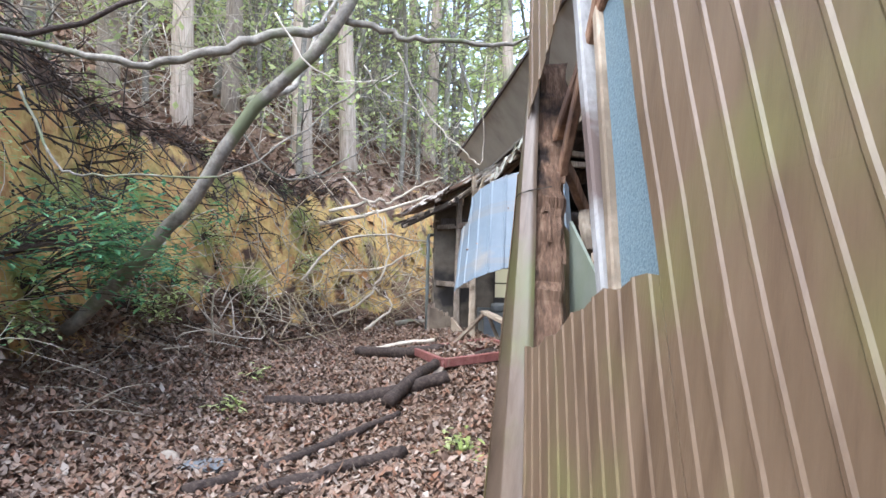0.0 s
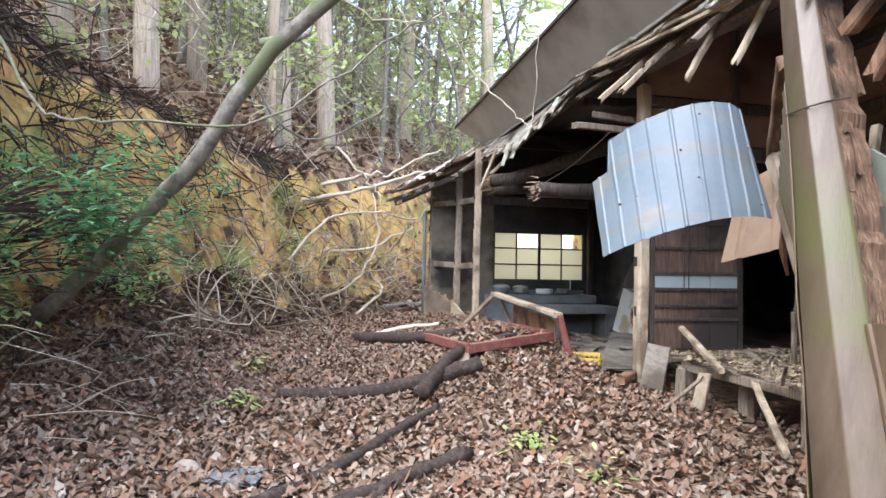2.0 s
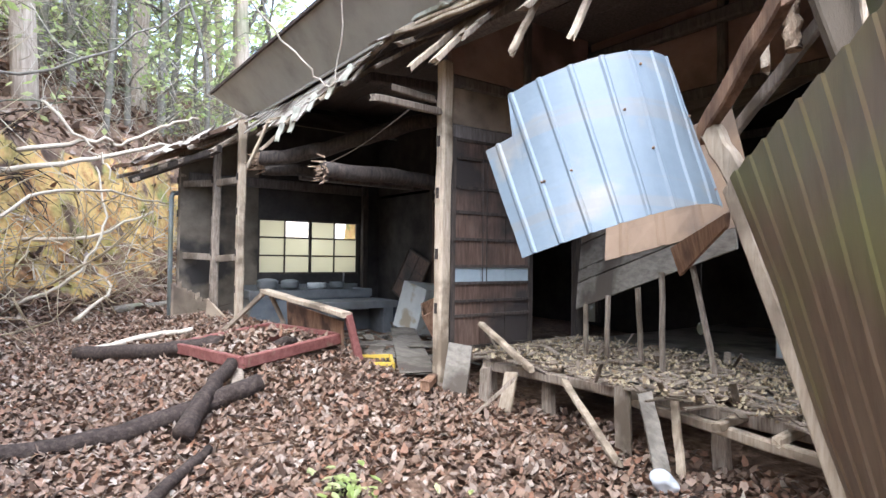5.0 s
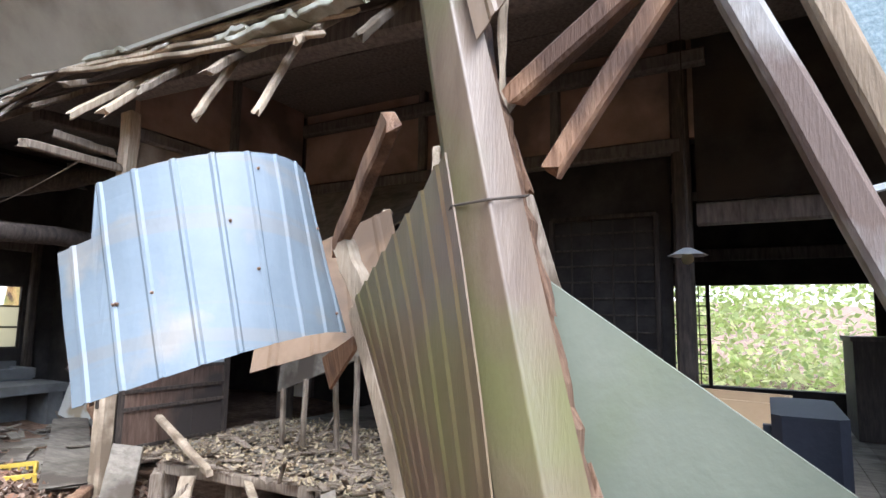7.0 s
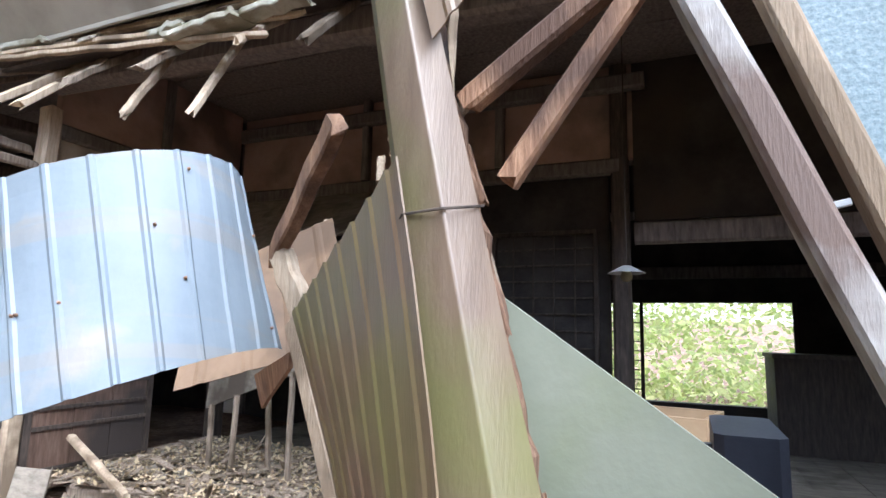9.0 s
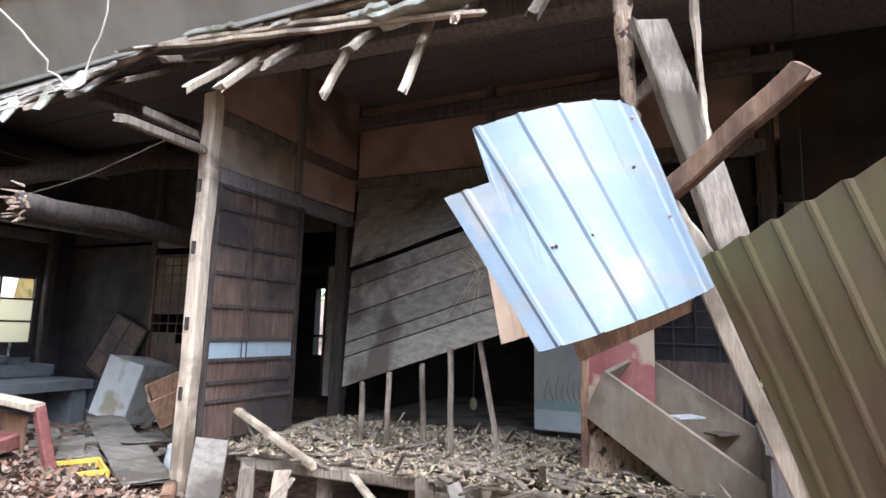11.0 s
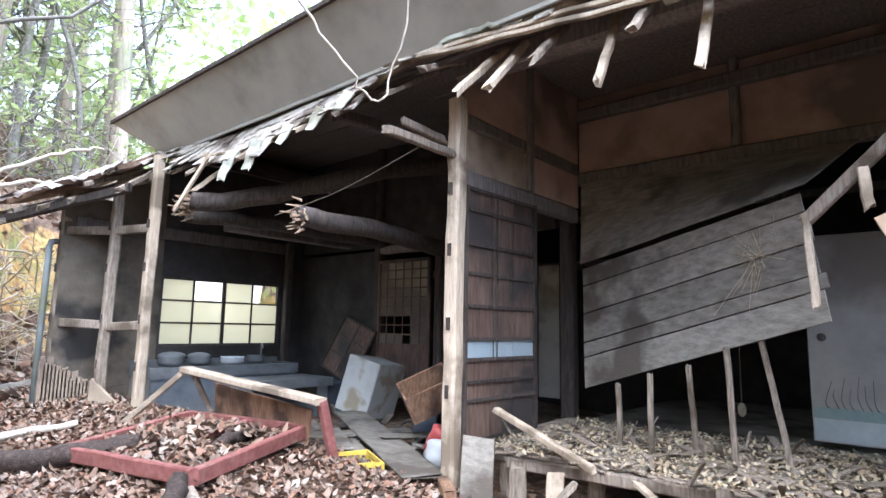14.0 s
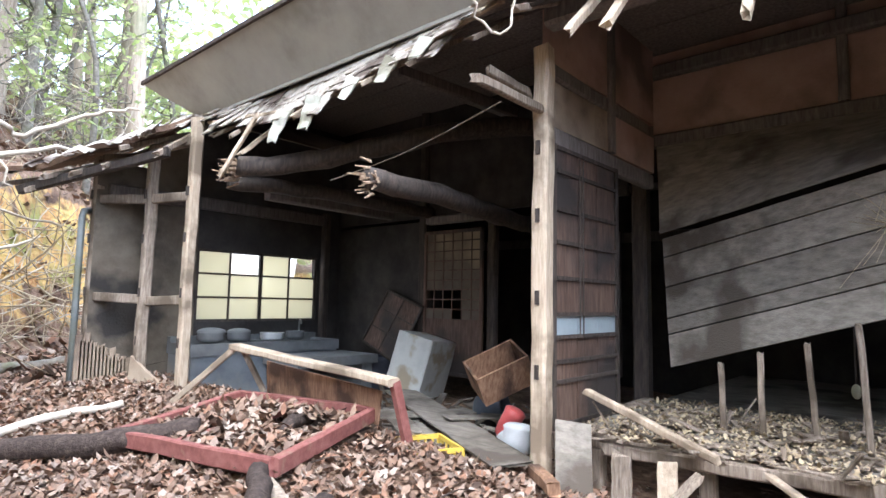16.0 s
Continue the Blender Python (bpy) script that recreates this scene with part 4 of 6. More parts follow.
# back windows: open gap, torn lattice beside it
win = thing("window_2", (8.15, 2.4, 0.72), "open back window with a torn paper lattice", "window", kind="structure")
for y in (1.3, 2.87, 3.55):
    bm = B()
    box(bm, (8.06, y - 0.02, 0.72), (8.1, y + 0.02, 1.86))
    part("stile", bm, dark_wood, win)
for i in range(1, 7):
    bm = B()
    box(bm, (8.07, 2.87 + i * 0.097 - 0.006, 0.74), (8.085, 2.87 + i * 0.097 + 0.006, 1.84))
    part("lattice_bar", bm, dark_wood, win)
for i in range(1, 10):
    bm = B()
    box(bm, (8.086, 2.89, 0.74 + i * 0.11 - 0.006), (8.098, 3.53, 0.74 + i * 0.11 + 0.006))
    part("lattice_bar", bm, dark_wood, win)
paper = material("old_paper", [(0.3, (0.10, 0.08, 0.06)), (0.7, (0.18, 0.145, 0.105))], 3, rough=0.9, stain=(0.3, 0.24, 0.16))
win = thing("window_3", (8.15, 8.93, 0.8), "narrow bright back window slot with bars", "window", kind="structure")
for z in (0.8, 1.12, 1.9):
    bm = B()
    box(bm, (8.08, 8.75, z - 0.02), (8.12, 9.11, z + 0.02))
    part("rail", bm, dark_wood, win)

# panelled sliding door
door = thing("door_1", (3.9, 6.47, 0.42), "brown panelled sliding door with a pale glass band", "door", kind="structure")
Zs = [0.44, 0.72, 0.85, 1.01, 1.16, 1.40, 1.64, 1.86, 2.12, 2.28]
for x in (3.425, 4.37):
    bm = B()
    box(bm, (x - 0.025, 6.435, 0.42), (x + 0.025, 6.475, 2.3))
    part("stile", bm, dark_wood, door)
for z in Zs:
    bm = B()
    box(bm, (3.45, 6.43, z - 0.013), (4.345, 6.47, z + 0.013))
    part("rail", bm, dark_wood, door)
band = material("pale_glass_band", [(0.3, (0.30, 0.36, 0.38)), (0.7, (0.42, 0.48, 0.49))], 3, rough=0.3, bump=0.03, spec=0.5)
for za, zb in zip(Zs, Zs[1:]):
    for i in range(3):
        bm = B()
        xa = 3.45 + 0.298 * i
        box(bm, (xa + 0.003, 6.447, za + 0.012), (xa + 0.295, 6.457, zb - 0.012))
        part("panel", bm, band if za == 1.01 else door_wood, door, "pale greenish glass pane" if za == 1.01 else "")
for x in (3.75, 3.80):
    bm = B()
    tube(bm, [(x, 6.425, 1.0), (x, 6.425, 1.6), (x, 6.425, 2.25)], 0.005, 0.005, 5)
    part("bar", bm, dark_wood, door)

# torn sliding screens of the kitchen's back
def lattice(name, corners, nu, nv, frame_w, mat, label, infill=None, skip=0.0, low=0.0):
    bl, br, tr_, tl = [Vector(c) for c in corners]
    root = thing(name, bl, label, "screen")

    def at(u, v):
        return bl.lerp(br, u).lerp(tl.lerp(tr_, u), v)
    for (a, b) in (((0, 0), (1, 0)), ((1, 0), (1, 1)), ((1, 1), (0, 1)), ((0, 1), (0, 0))):
        bm = B()
        bar(bm, at(*a), at(*b), frame_w, frame_w, 2)
        part("frame_bar", bm, mat, root)
    for i in range(1, nu):
        bm = B()
        bar(bm, at(i / nu, low), at(i / nu, 1), 0.012, 0.014, 3, 0.002)
        part("lattice_bar", bm, mat, root)
    for j in range(1, nv):
        bm = B()
        v = low + (1 - low) * j / nv
        bar(bm, at(0, v), at(1, v), 0.012, 0.014, 3, 0.002)
        part("lattice_bar", bm, mat, root)
    if infill:
        for i in range(nu):
            for j in range(nv):
                if noise.noise(Vector((i * 0.45, j * 0.4, nu))) < skip * 2 - 0.9:
                    continue
                bm = B()
                v0, v1 = low + (1 - low) * j / nv, low + (1 - low) * (j + 1) / nv
                sheet(bm, [at(i / nu, v0), at((i + 1) / nu, v0), at((i + 1) / nu, v1), at(i / nu, v1)], 1, 1, 0, 0.003)
                part("paper", bm, infill, root)
    if low:
        bm = B()
        sheet(bm, [at(0, 0), at(1, 0), at(1, low), at(0, low)], 2, 2, 0, 0.015)
        part("lower_panel", bm, door_wood, root, "brown wooden kick panel")
    return root


lattice("torn_screen", [(5.14, 9.2, 0.42), (5.14, 8.36, 0.42), (5.14, 8.36, 2.04), (5.14, 9.2, 2.04)], 6, 9, 0.04, door_wood, "torn paper screen door with broken lattice", paper, 0.3, 0.38)
lattice("leaning_screen", [(5.05, 10.2, 0.72), (4.95, 9.5, 0.5), (5.1, 9.2, 1.16), (5.15, 9.85, 1.36)], 2, 3, 0.03, dark_wood, "collapsed wooden screen leaning on the kitchen post", door_wood, 0.0)
lattice("dark_screen", [(5.4, 3.83, 0.45), (5.4, 3.0, 0.45), (5.4, 3.0, 2.25), (5.4, 3.83, 2.25)], 5, 9, 0.04, dark_wood, "dark broken lattice door inside the room", paper, 0.8, 0.35)

# pale plastered screen seen past the sliding door
ps = thing("pale_screen", (6.6, 7.6, 0.4), "pale dusty plaster screen standing beyond the sliding door", "screen")
bm = B()
box(bm, (6.58, 7.46, 0.4), (6.62, 7.76, 2.05))
part("panel", bm, material("dusty_pale_plaster", [(0.3, (0.42, 0.40, 0.34)), (0.7, (0.56, 0.53, 0.45))], 3, rough=0.9, bump=0.2, stain=(0.33, 0.28, 0.21), stain_scale=2.5), ps)
for y in (7.44, 7.78):
    bm = B()
    box(bm, (6.57, y - 0.02, 0.4), (6.63, y + 0.02, 2.1))
    part("stile", bm, dark_wood, ps)
# slack wire under the kitchen roof
bm = B()
tube(bm, rod((3.12, 6.66, 2.55), (2.95, 8.22, 2.19), 0.004, n=8, sag=0.05), 0.005, 0.005, 5)
solid("slack_wire", bm, grey_wood, "thin dusty wire slung slack under the kitchen roof", "wire")

# painted paper door
fus = thing("painted_screen", (5.39, 4.34, 0.45), "grey paper door with a faded landscape painting", "screen")
fpaper = material("grey_paper", [(0.3, (0.22, 0.20, 0.17)), (0.7, (0.33, 0.30, 0.25))], 2, rough=0.9, stain=(0.17, 0.14, 0.11), bump=0.1)
bm = B()
box(bm, (5.38, 4.05, 0.45), (5.40, 4.63, 2.0))
fpanel = part("panel", bm, fpaper, fus)
bm = B()
box(bm, (5.374, 4.06, 0.46), (5.38, 4.62, 0.62))
part("water", bm, material("painted_water", [(0.3, (0.30, 0.32, 0.30)), (0.7, (0.40, 0.42, 0.40))], 4, rough=0.9), fus, "pale painted water")
bm = B()
box(bm, (5.374, 4.06, 0.625), (5.38, 4.62, 0.70))
part("shore", bm, material("painted_shore", [(0.3, (0.16, 0.22, 0.20)), (0.7, (0.24, 0.29, 0.25))], 5, rough=0.9), fus, "green painted shore")
for i in range(7):
    bm = B()
    y = 4.2 + i * 0.05
    tube(bm, bend([(5.377, y, 0.68), (5.376, y + 0.04, 0.74 + 0.02 * (i % 3)), (5.376, y + rng.uniform(-0.06, 0.06), 0.82 + rng.uniform(0, 0.12))], 3), 0.004, 0.002, 4)
    part("branch", bm, dark_wood, fpanel, "dark painted branch")
bm = B()
bmesh.ops.create_cone(bm, cap_ends=True, segments=18, radius1=0.03, radius2=0.03, depth=0.012, matrix=Matrix.Translation((5.376, 4.54, 1.22)) @ Matrix.Rotation(radians(90), 4, "Y"))
part("finger_pull", bm, dark_wood, fpanel, "round black finger pull")

# raised floor of rotten boards on joists
floor = thing("floor", (5.0, 4.5, 0), "rotten raised board floor littered with debris", "floor", kind="structure")
y = 6.42
while y > -2.4:
    w = rng.uniform(0.14, 0.2)
    x0 = 3.62 + rng.uniform(0, 0.35) + (0.25 if y < 4.4 else 0)
    gap = 5.6 < y < 6.1 and rng.random() < 0.4
    x1 = 5.25 if y > 2.8 else 8.0
    if not (3.3 < y < 4.2 and rng.random() < 0.55) and not gap:
        bm = B()
        dz = rng.uniform(-0.012, 0.006)
        bar(bm, (x0, y, FLOOR - 0.015 + dz), (x1, y + rng.uniform(-0.01, 0.01), FLOOR - 0.015), 0.022, w - 0.008, 5, 0.003, 0.05, up=(0, 1, 0))
        part("plank", bm, board_wood, floor)
    y -= w
bm = B()
box(bm, (5.3, -2.4, FLOOR - 0.04), (8.05, 6.5, FLOOR - 0.01))
part("inner_boards", bm, board_wood, floor)
for x in (3.78, 4.3, 4.9):
    bm = B()
    bar(bm, (x, 6.4, FLOOR - 0.075), (x, 2.6, FLOOR - 0.075), 0.06, 0.09, 8, 0.004, 0.03)
    part("joist", bm, grey_wood, floor)
for y in (6.3, 5.6, 4.9, 4.2, 3.5):
    bm = B()
    bar(bm, (3.76, y, -0.1), (3.76, y, FLOOR - 0.12), 0.09, 0.09, 3, 0.008)
    part("stump", bm, grey_wood, floor)
timber("sill_beam", (3.3, 6.48, 0.36), (5.25, 6.55, 0.36), 0.1, 0.12, grey_wood, "weathered threshold beam under the sliding door")

# ---- ruined pent roof along the front ----
pent = thing("pent_roof", (2.8, 7, 3.0), "ruined pent roof of split shingles and bare rafters", "roof")


def eave(y):
    """Outer edge of what is left of the shingles."""
    if y > 6.4:
        return Vector((2.64 + 0.03 * math.sin(y * 3), y, 2.95 - 0.26 * math.sin(math.pi * min(1, (y - 6.4) / 3.7))))
    return Vector((2.78, y, 3.02 - 0.09 * (6.4 - y)))


for row in range(3):
    y = 10.3
    while y > (3.6 if row > 1 else 5.4 if row else 6.3):
        w = rng.uniform(0.11, 0.20)
        e = eave(y)
        inner = Vector((3.05, y, 3.17))
        d = (inner - e).normalized()
        a = e + d * (row * 0.14 + rng.uniform(-0.1, 0.06)) + Vector((0, 0, 0.02 * row + 0.02))
        b = a + d * rng.uniform(0.26, 0.42) + Vector((0, rng.gauss(0, 0.03), 0.012))
        if row == 0 and rng.random() < 0.2:
            a = a - Vector((0.05, 0, 0.13))
        bm = B()
        bar(bm, a, b, w, 0.014, 2, 0.002, 0.035, up=(-d.z, 0, d.x))
        part("shingle", bm, shingle, pent)
        y -= w * rng.uniform(0.75, 1.05)
# under-boards and battens
for k, (p, q, w) in enumerate((((2.72, 9.9, 2.93), (2.70, 8.3, 2.74), 0.035), ((2.70, 8.3, 2.74), (2.76, 6.4, 3.00), 0.035), ((2.76, 6.5, 3.03), (2.87, 4.15, 2.83), 0.035), ((2.82, 6.6, 3.09), (2.93, 4.0, 2.93), 0.03), ((2.9, 6.5, 3.12), (2.95, 2.9, 3.02), 0.04))):
    bm = B()
    bar(bm, p, q, w, 0.028, 12, 0.006, 0.06)
    part("batten", bm, pale_wood, pent)
for y, tip, pale in ((4.35, (2.80, 4.3, 2.78), 1), (4.62, (2.85, 4.6, 2.46), 1), (4.9, (2.74, 4.88, 2.70), 0), (5.14, (2.88, 5.13, 2.53), 1), (5.5, (2.75, 5.45, 2.72), 0), (5.78, (2.70, 5.72, 2.61), 1), (5.95, (2.60, 5.88, 2.59), 1), (6.3, (2.74, 6.33, 2.92), 0), (6.55, (2.7, 6.6, 2.8), 0),
                      (7.1, (2.66, 7.1, 2.76), 0), (7.45, (2.60, 7.5, 2.70), 1), (7.8, (2.66, 7.85, 2.72), 0), (8.3, (2.55, 8.2, 2.60), 1), (8.75, (2.5, 8.9, 2.4), 1), (9.1, (2.55, 9.2, 2.62), 0), (9.5, (2.58, 9.55, 2.7), 0), (3.9, (2.8, 3.9, 2.7), 0)):
    bm = B()
    bar(bm, (3.25, y, 3.17), tip, rng.uniform(0.04, 0.065), rng.uniform(0.03, 0.05), 9, 0.004, 0.10)
    part("rafter", bm, pale_wood if pale else grey_wood, pent)
# broad pale slabs slipped down over the eave
for y, drop, w in ((8.45, 0.22, 0.24), (8.0, 0.21, 0.22), (7.55, 0.12, 0.17), (7.2, 0.12, 0.18), (6.9, 0.10, 0.16)):
    e = eave(y)
    p, q = e + Vector((-0.01, 0, 0.05)), e + Vector((-0.07, 0.07, -drop))
    bm = B()
    bar(bm, p, q, w, 0.016, 4, 0.008, 0.035, up=(-1, 0, 0.3), taper=0.6)
    part("hanging_slab", bm, ash_slab, pent, "pale lichened slab slipped down")
for p, q, w in (((2.86, 4.78, 2.90), (2.83, 4.26, 2.915), 0.15), ((2.84, 4.32, 2.93), (2.85, 3.92, 2.96), 0.10), ((2.90, 4.98, 2.985), (2.89, 4.70, 2.99), 0.09), ((2.84, 6.2, 3.10), (2.86, 5.75, 3.08), 0.08)):
    bm = B()
    bar(bm, p, q, w, 0.035, 7, 0.012, 0.05)
    part("hanging_slab", bm, ash_slab, pent, "whitish broken slab on the eave")
bm = B()
bar(bm, (2.56, 8.7, 2.75), (2.42, 9.05, 2.22), 0.03, 0.035, 5, 0.006, 0.08)
part("rafter", bm, pale_wood, pent)
bm = B()
sheet(bm, [(2.85, 10.2, 2.98), (2.95, 3.0, 3.02), (3.3, 3.0, 3.2), (3.3, 10.2, 3.2)], 14, 2, 0.02, 0.02)
part("sarking", bm, dark_wood, pent, "dark under-boards")

# hipped corner with bark and fallen twigs on it
corner = thing("corner_roof", (2.1, 10.6, 2.6), "sagging bark-covered roof corner strewn with twigs", "roof")
bm = B()
P = [Vector(p) for p in ((2.22, 9.85, 2.70), (1.38, 11.35, 2.36), (2.6, 11.9, 2.85), (2.86, 10.2, 3.08))]
sheet(bm, P, 14, 8, 0.05, 0.05)
part("bark_layer", bm, litter_soil, corner)
for _ in range(150):
    u, v = rng.random(), rng.random() ** 1.4
    p = P[0].lerp(P[1], u).lerp(P[3].lerp(P[2], u), v)
    d = (P[3] - P[0]).normalized()
    bm = B()
    bar(bm, p - d * 0.1 + Vector((0, 0, 0.03)), p + d * rng.uniform(0.1, 0.2) + Vector((rng.gauss(0, 0.03), rng.gauss(0, 0.05), 0.05)), rng.uniform(0.05, 0.12), 0.012, 2, 0.003, 0.04, up=(0.5, 0, 1))
    part("shingle", bm, shingle, corner)
for k in range(7):
    u = k / 6
    e = P[0].lerp(P[1], u)
    i = P[3].lerp(P[2], u)
    bm = B()
    bar(bm, i - Vector((0, 0, 0.09)), e - Vector((0, 0, 0.08)) + Vector((rng.uniform(-0.15, 0.05), 0, rng.uniform(-0.12, 0))), 0.04, 0.05, 4, 0.006, 0.05)
    part("rafter", bm, grey_wood, corner)
bm = B()
bar(bm, P[0] - Vector((0, 0, 0.14)) + Vector((0.12, 0, 0)), P[1] - Vector((-0.15, 0, 0.12)), 0.07, 0.09, 5, 0.006, 0.05)
part("eave_beam", bm, dark_wood, corner)
for a, b in (((2.45, 10.5, 2.62), (2.12, 10.98, 2.62)), ((2.62, 9.96, 2.2), (2.45, 10.5, 2.2)), ((2.45, 10.5, 2.2), (2.12, 10.98, 2.2)), ((2.45, 10.5, 1.2), (2.12, 10.98, 1.22)), ((2.62, 9.96, 1.2), (2.45, 10.5, 1.18)), ((2.62, 9.96, 2.75), (2.45, 10.5, 2.7))):
    timber("wall_rail", a, b, 0.05, 0.09, grey_wood, "weathered rail between the corner posts", group="corner rails")
# broken mud wall at the corner
bm = B()
for i in range(14):
    x = 2.02 + i * 0.034
    h = 0.85 - 0.02 * i + 0.09 * noise.noise(Vector((i * 0.7, 0, 4)))
    bar(bm, (x, 10.86, -0.1), (x, 10.86, h), 0.036, 0.06, 1, 0.0, 0.03)
solid("broken_mud_wall", bm, mud_wall, "broken tan mud wall stub with a ragged top", "wall", kind="structure")
bm = B()
sheet(bm, [(2.35, 10.55, 0.1), (2.62, 10.1, 0.1), (2.6, 10.1, 0.3), (2.36, 10.5, 0.65)], 3, 3, 0.02, 0.04)
solid("mud_slab", bm, mud_wall, "fallen slab of tan mud plaster", "rubble")

# ---- leaning wing clad in brown ribbed tin ----
def ribbed(bm, corners, ribs, depth=0.004, thick=0.003, nv=8, wave=0.0, top=None, curl=None):
    """Ribbed cladding between corners (bl, br, tr, tl): flat pans with raised narrow ribs, as a thin solid."""
    bl, br, tr_, tl = [Vector(c) for c in corners]
    nrm = (br - bl).cross(tl - bl).normalized()
    us = [(0.0, 0)]
    for i in range(ribs):
        c = (i + 0.5) / ribs
        w = 0.05 / ribs
        us += [(c - 2.6 * w, 0), (c - w, 1), (c + w, 1), (c + 2.6 * w, 0)]
    us.append((1.0, 0))
    grid = {}
    for s in (0, 1):
        for i, (u, h) in enumerate(us):
            for j in range(nv + 1):
                v = j / nv
                vt = v * (top(u) if top else 1.0)
                p = bl.lerp(br, u).lerp(tl.lerp(tr_, u), vt)
                off = wave * noise.noise(p * 3.1) + (curl(u, v) if curl else 0)
                grid[s, i, j] = bm.verts.new(p + nrm * (h * depth + off - s * thick))
    n = len(us)
    for i in range(n - 1):
        for j in range(nv):
            bm.faces.new([grid[0, a, b] for a, b in ((i, j), (i + 1, j), (i + 1, j + 1), (i, j + 1))])
            bm.faces.new([grid[1, a, b] for a, b in ((i, j), (i, j + 1), (i + 1, j + 1), (i + 1, j))])
        for j in (0, nv):
            bm.faces.new((grid[0, i, j], grid[0, i + 1, j], grid[1, i + 1, j], grid[1, i, j]))
    for j in range(nv):
        for i in (0, n - 1):
            bm.faces.new((grid[0, i, j], grid[0, i, j + 1], grid[1, i, j + 1], grid[1, i, j]))


def wing(y, z):
    """Place on the leaning front of the wing; y as it is 1.2 m up."""
    return Vector((1.518 + 0.075 * (z - 1.2) + 0.03 * (2.5 - y), y + 0.28 * (z - 1.2), z))


front = thing("wing_wall", (1.4, 0, 0), "leaning front wall of brown ribbed tin with a torn gap", "wall", kind="structure")
# low cladding below the gap
bm = B()
ribbed(bm, [wing(2.53, -0.1), wing(1.505, -0.1), wing(1.69, 1.325), wing(2.53, 1.08)], 13, nv=10, wave=0.006, top=lambda u: 1 + 0.006 * math.sin(u * 29) - 0.012 * math.sin(u * 7))
part("cladding", bm, brown_tin, front)
# full-height cladding towards the near end
bm = B()
ribbed(bm, [wing(1.50, -0.1), wing(-2.5, -0.1), wing(-2.5, 2.6), wing(1.85, 2.6)], 57, nv=14, wave=0.006)
part("cladding", bm, brown_tin, front)
# torn strip left above the gap
bm = B()
ribbed(bm, [wing(2.50, 1.86), wing(2.12, 2.22), wing(2.12, 2.65), wing(2.50, 2.65)], 5, nv=6, wave=0.006)
part("cladding", bm, brown_tin, front)
# framing of the gap and the board behind it
bm = B()
bar(bm, (1.605, 2.005, 1.05), (1.68, 2.505, 2.38), 0.045, 0.06, 8, 0.0012, 0.02, up=(1, 0, 0))
part("stud", bm, material("whitened_wood", [(0.3, (0.22, 0.21, 0.2)), (0.7, (0.36, 0.35, 0.33))], 8, (5, 5, 0.6), 0.7, stain=(0.12, 0.085, 0.07), stain_scale=3, stain_at=(0.58, 0.66)), front, "greyish white framing stud")
bm = B()
bar(bm, (1.605, 1.965, 1.05), (1.69, 2.395, 2.42), 0.035, 0.045, 8, 0.0012, 0.02, up=(1, 0, 0))
part("stud", bm, pale_wood, front, "bare brown framing stud")
blue_board = material("blue_grey_board", [(0.35, (0.10, 0.15, 0.175)), (0.5, (0.14, 0.20, 0.225)), (0.65, (0.19, 0.25, 0.27))], 150, (1, 1, 1), 0.55, bump=0.25, fine=120, stain=(0.20, 0.25, 0.235), stain_scale=1.6)
bm = B()
sheet(bm, [(1.60, 1.955, 1.05), (1.63, 1.1, 1.05), (1.74, 1.5, 2.55), (1.70, 2.42, 2.55)], 6, 6, 0.004, 0.01)
part("backing_board", bm, blue_board, front, "speckled blue-grey backing board")
# corner post with tin trim, wired
post = thing("wing_post", (1.5, 2.45, 0), "leaning rotten corner post in brown tin trim, bound with wire", "post")


def trim(z):
    return Vector((1.535 + 0.15 * (z - 1.6), 2.71 + 0.25 * (z - 1.6), z))


def trim_far(z):
    return Vector((1.555 + 0.09 * (z - 1.6), 2.605 + 0.265 * (z - 1.6), z))


bm = B()
prof = [(-0.25, 0.10), (-0.1, 0.03), (0.0, 0.0), (0.42, 0.0), (0.48, -0.010), (0.55, -0.010), (0.60, 0.002), (1.0, 0.0), (1.02, 0.03)]
rows_ = []
for j in range(15):
    z = -0.1 + 2.7 * j / 14
    o, e = trim(z), trim_far(z)
    back = Vector((0.86, 0.5, 0))
    rows_.append([bm.verts.new(o.lerp(e, max(0, k)) + back * (dd + 0.003 * noise.noise(o * 4))) for k, dd in prof])
for a, b in zip(rows_, rows_[1:]):
    for i in range(len(prof) - 1):
        bm.faces.new((a[i], a[i + 1], b[i + 1], b[i]))
trim_ob = part("tin_trim", bm, material("trim_tin", [(0.3, (0.095, 0.063, 0.04)), (0.5, (0.135, 0.094, 0.062)), (0.8, (0.18, 0.132, 0.09))], 6, (5, 5, 0.4), 0.42, 0.0, bump=0.12, fine=50, stain=(0.125, 0.118, 0.045), stain_scale=2.2, stain_at=(0.48, 0.62), spec=0.5), post)
bm = B()
bar(bm, trim_far(1.03) + Vector((0.085, 0.075, 0)), trim_far(2.1) + Vector((0.085, 0.075, 0)), 0.09, 0.10, 34, 0.006, 0.06, up=(1, 0, 0))
core = part("rotten_core", bm, rotten_core, post, "split brown rotten timber core")
for _ in range(34):
    z = rng.uniform(1.05, 2.05)
    p = trim_far(z) + Vector((0.085, 0.075, 0)) + Vector((rng.uniform(-0.05, 0.055), rng.uniform(-0.055, 0.0), 0))
    bm = B()
    bar(bm, p, p + Vector((0.01, 0.03, 0.1)) * rng.uniform(0.5, 1.5), 0.012, 0.014, 2, 0.002, 0.012, taper=0.4)
    part("splinter", bm, rotten_core, core)
bm = B()
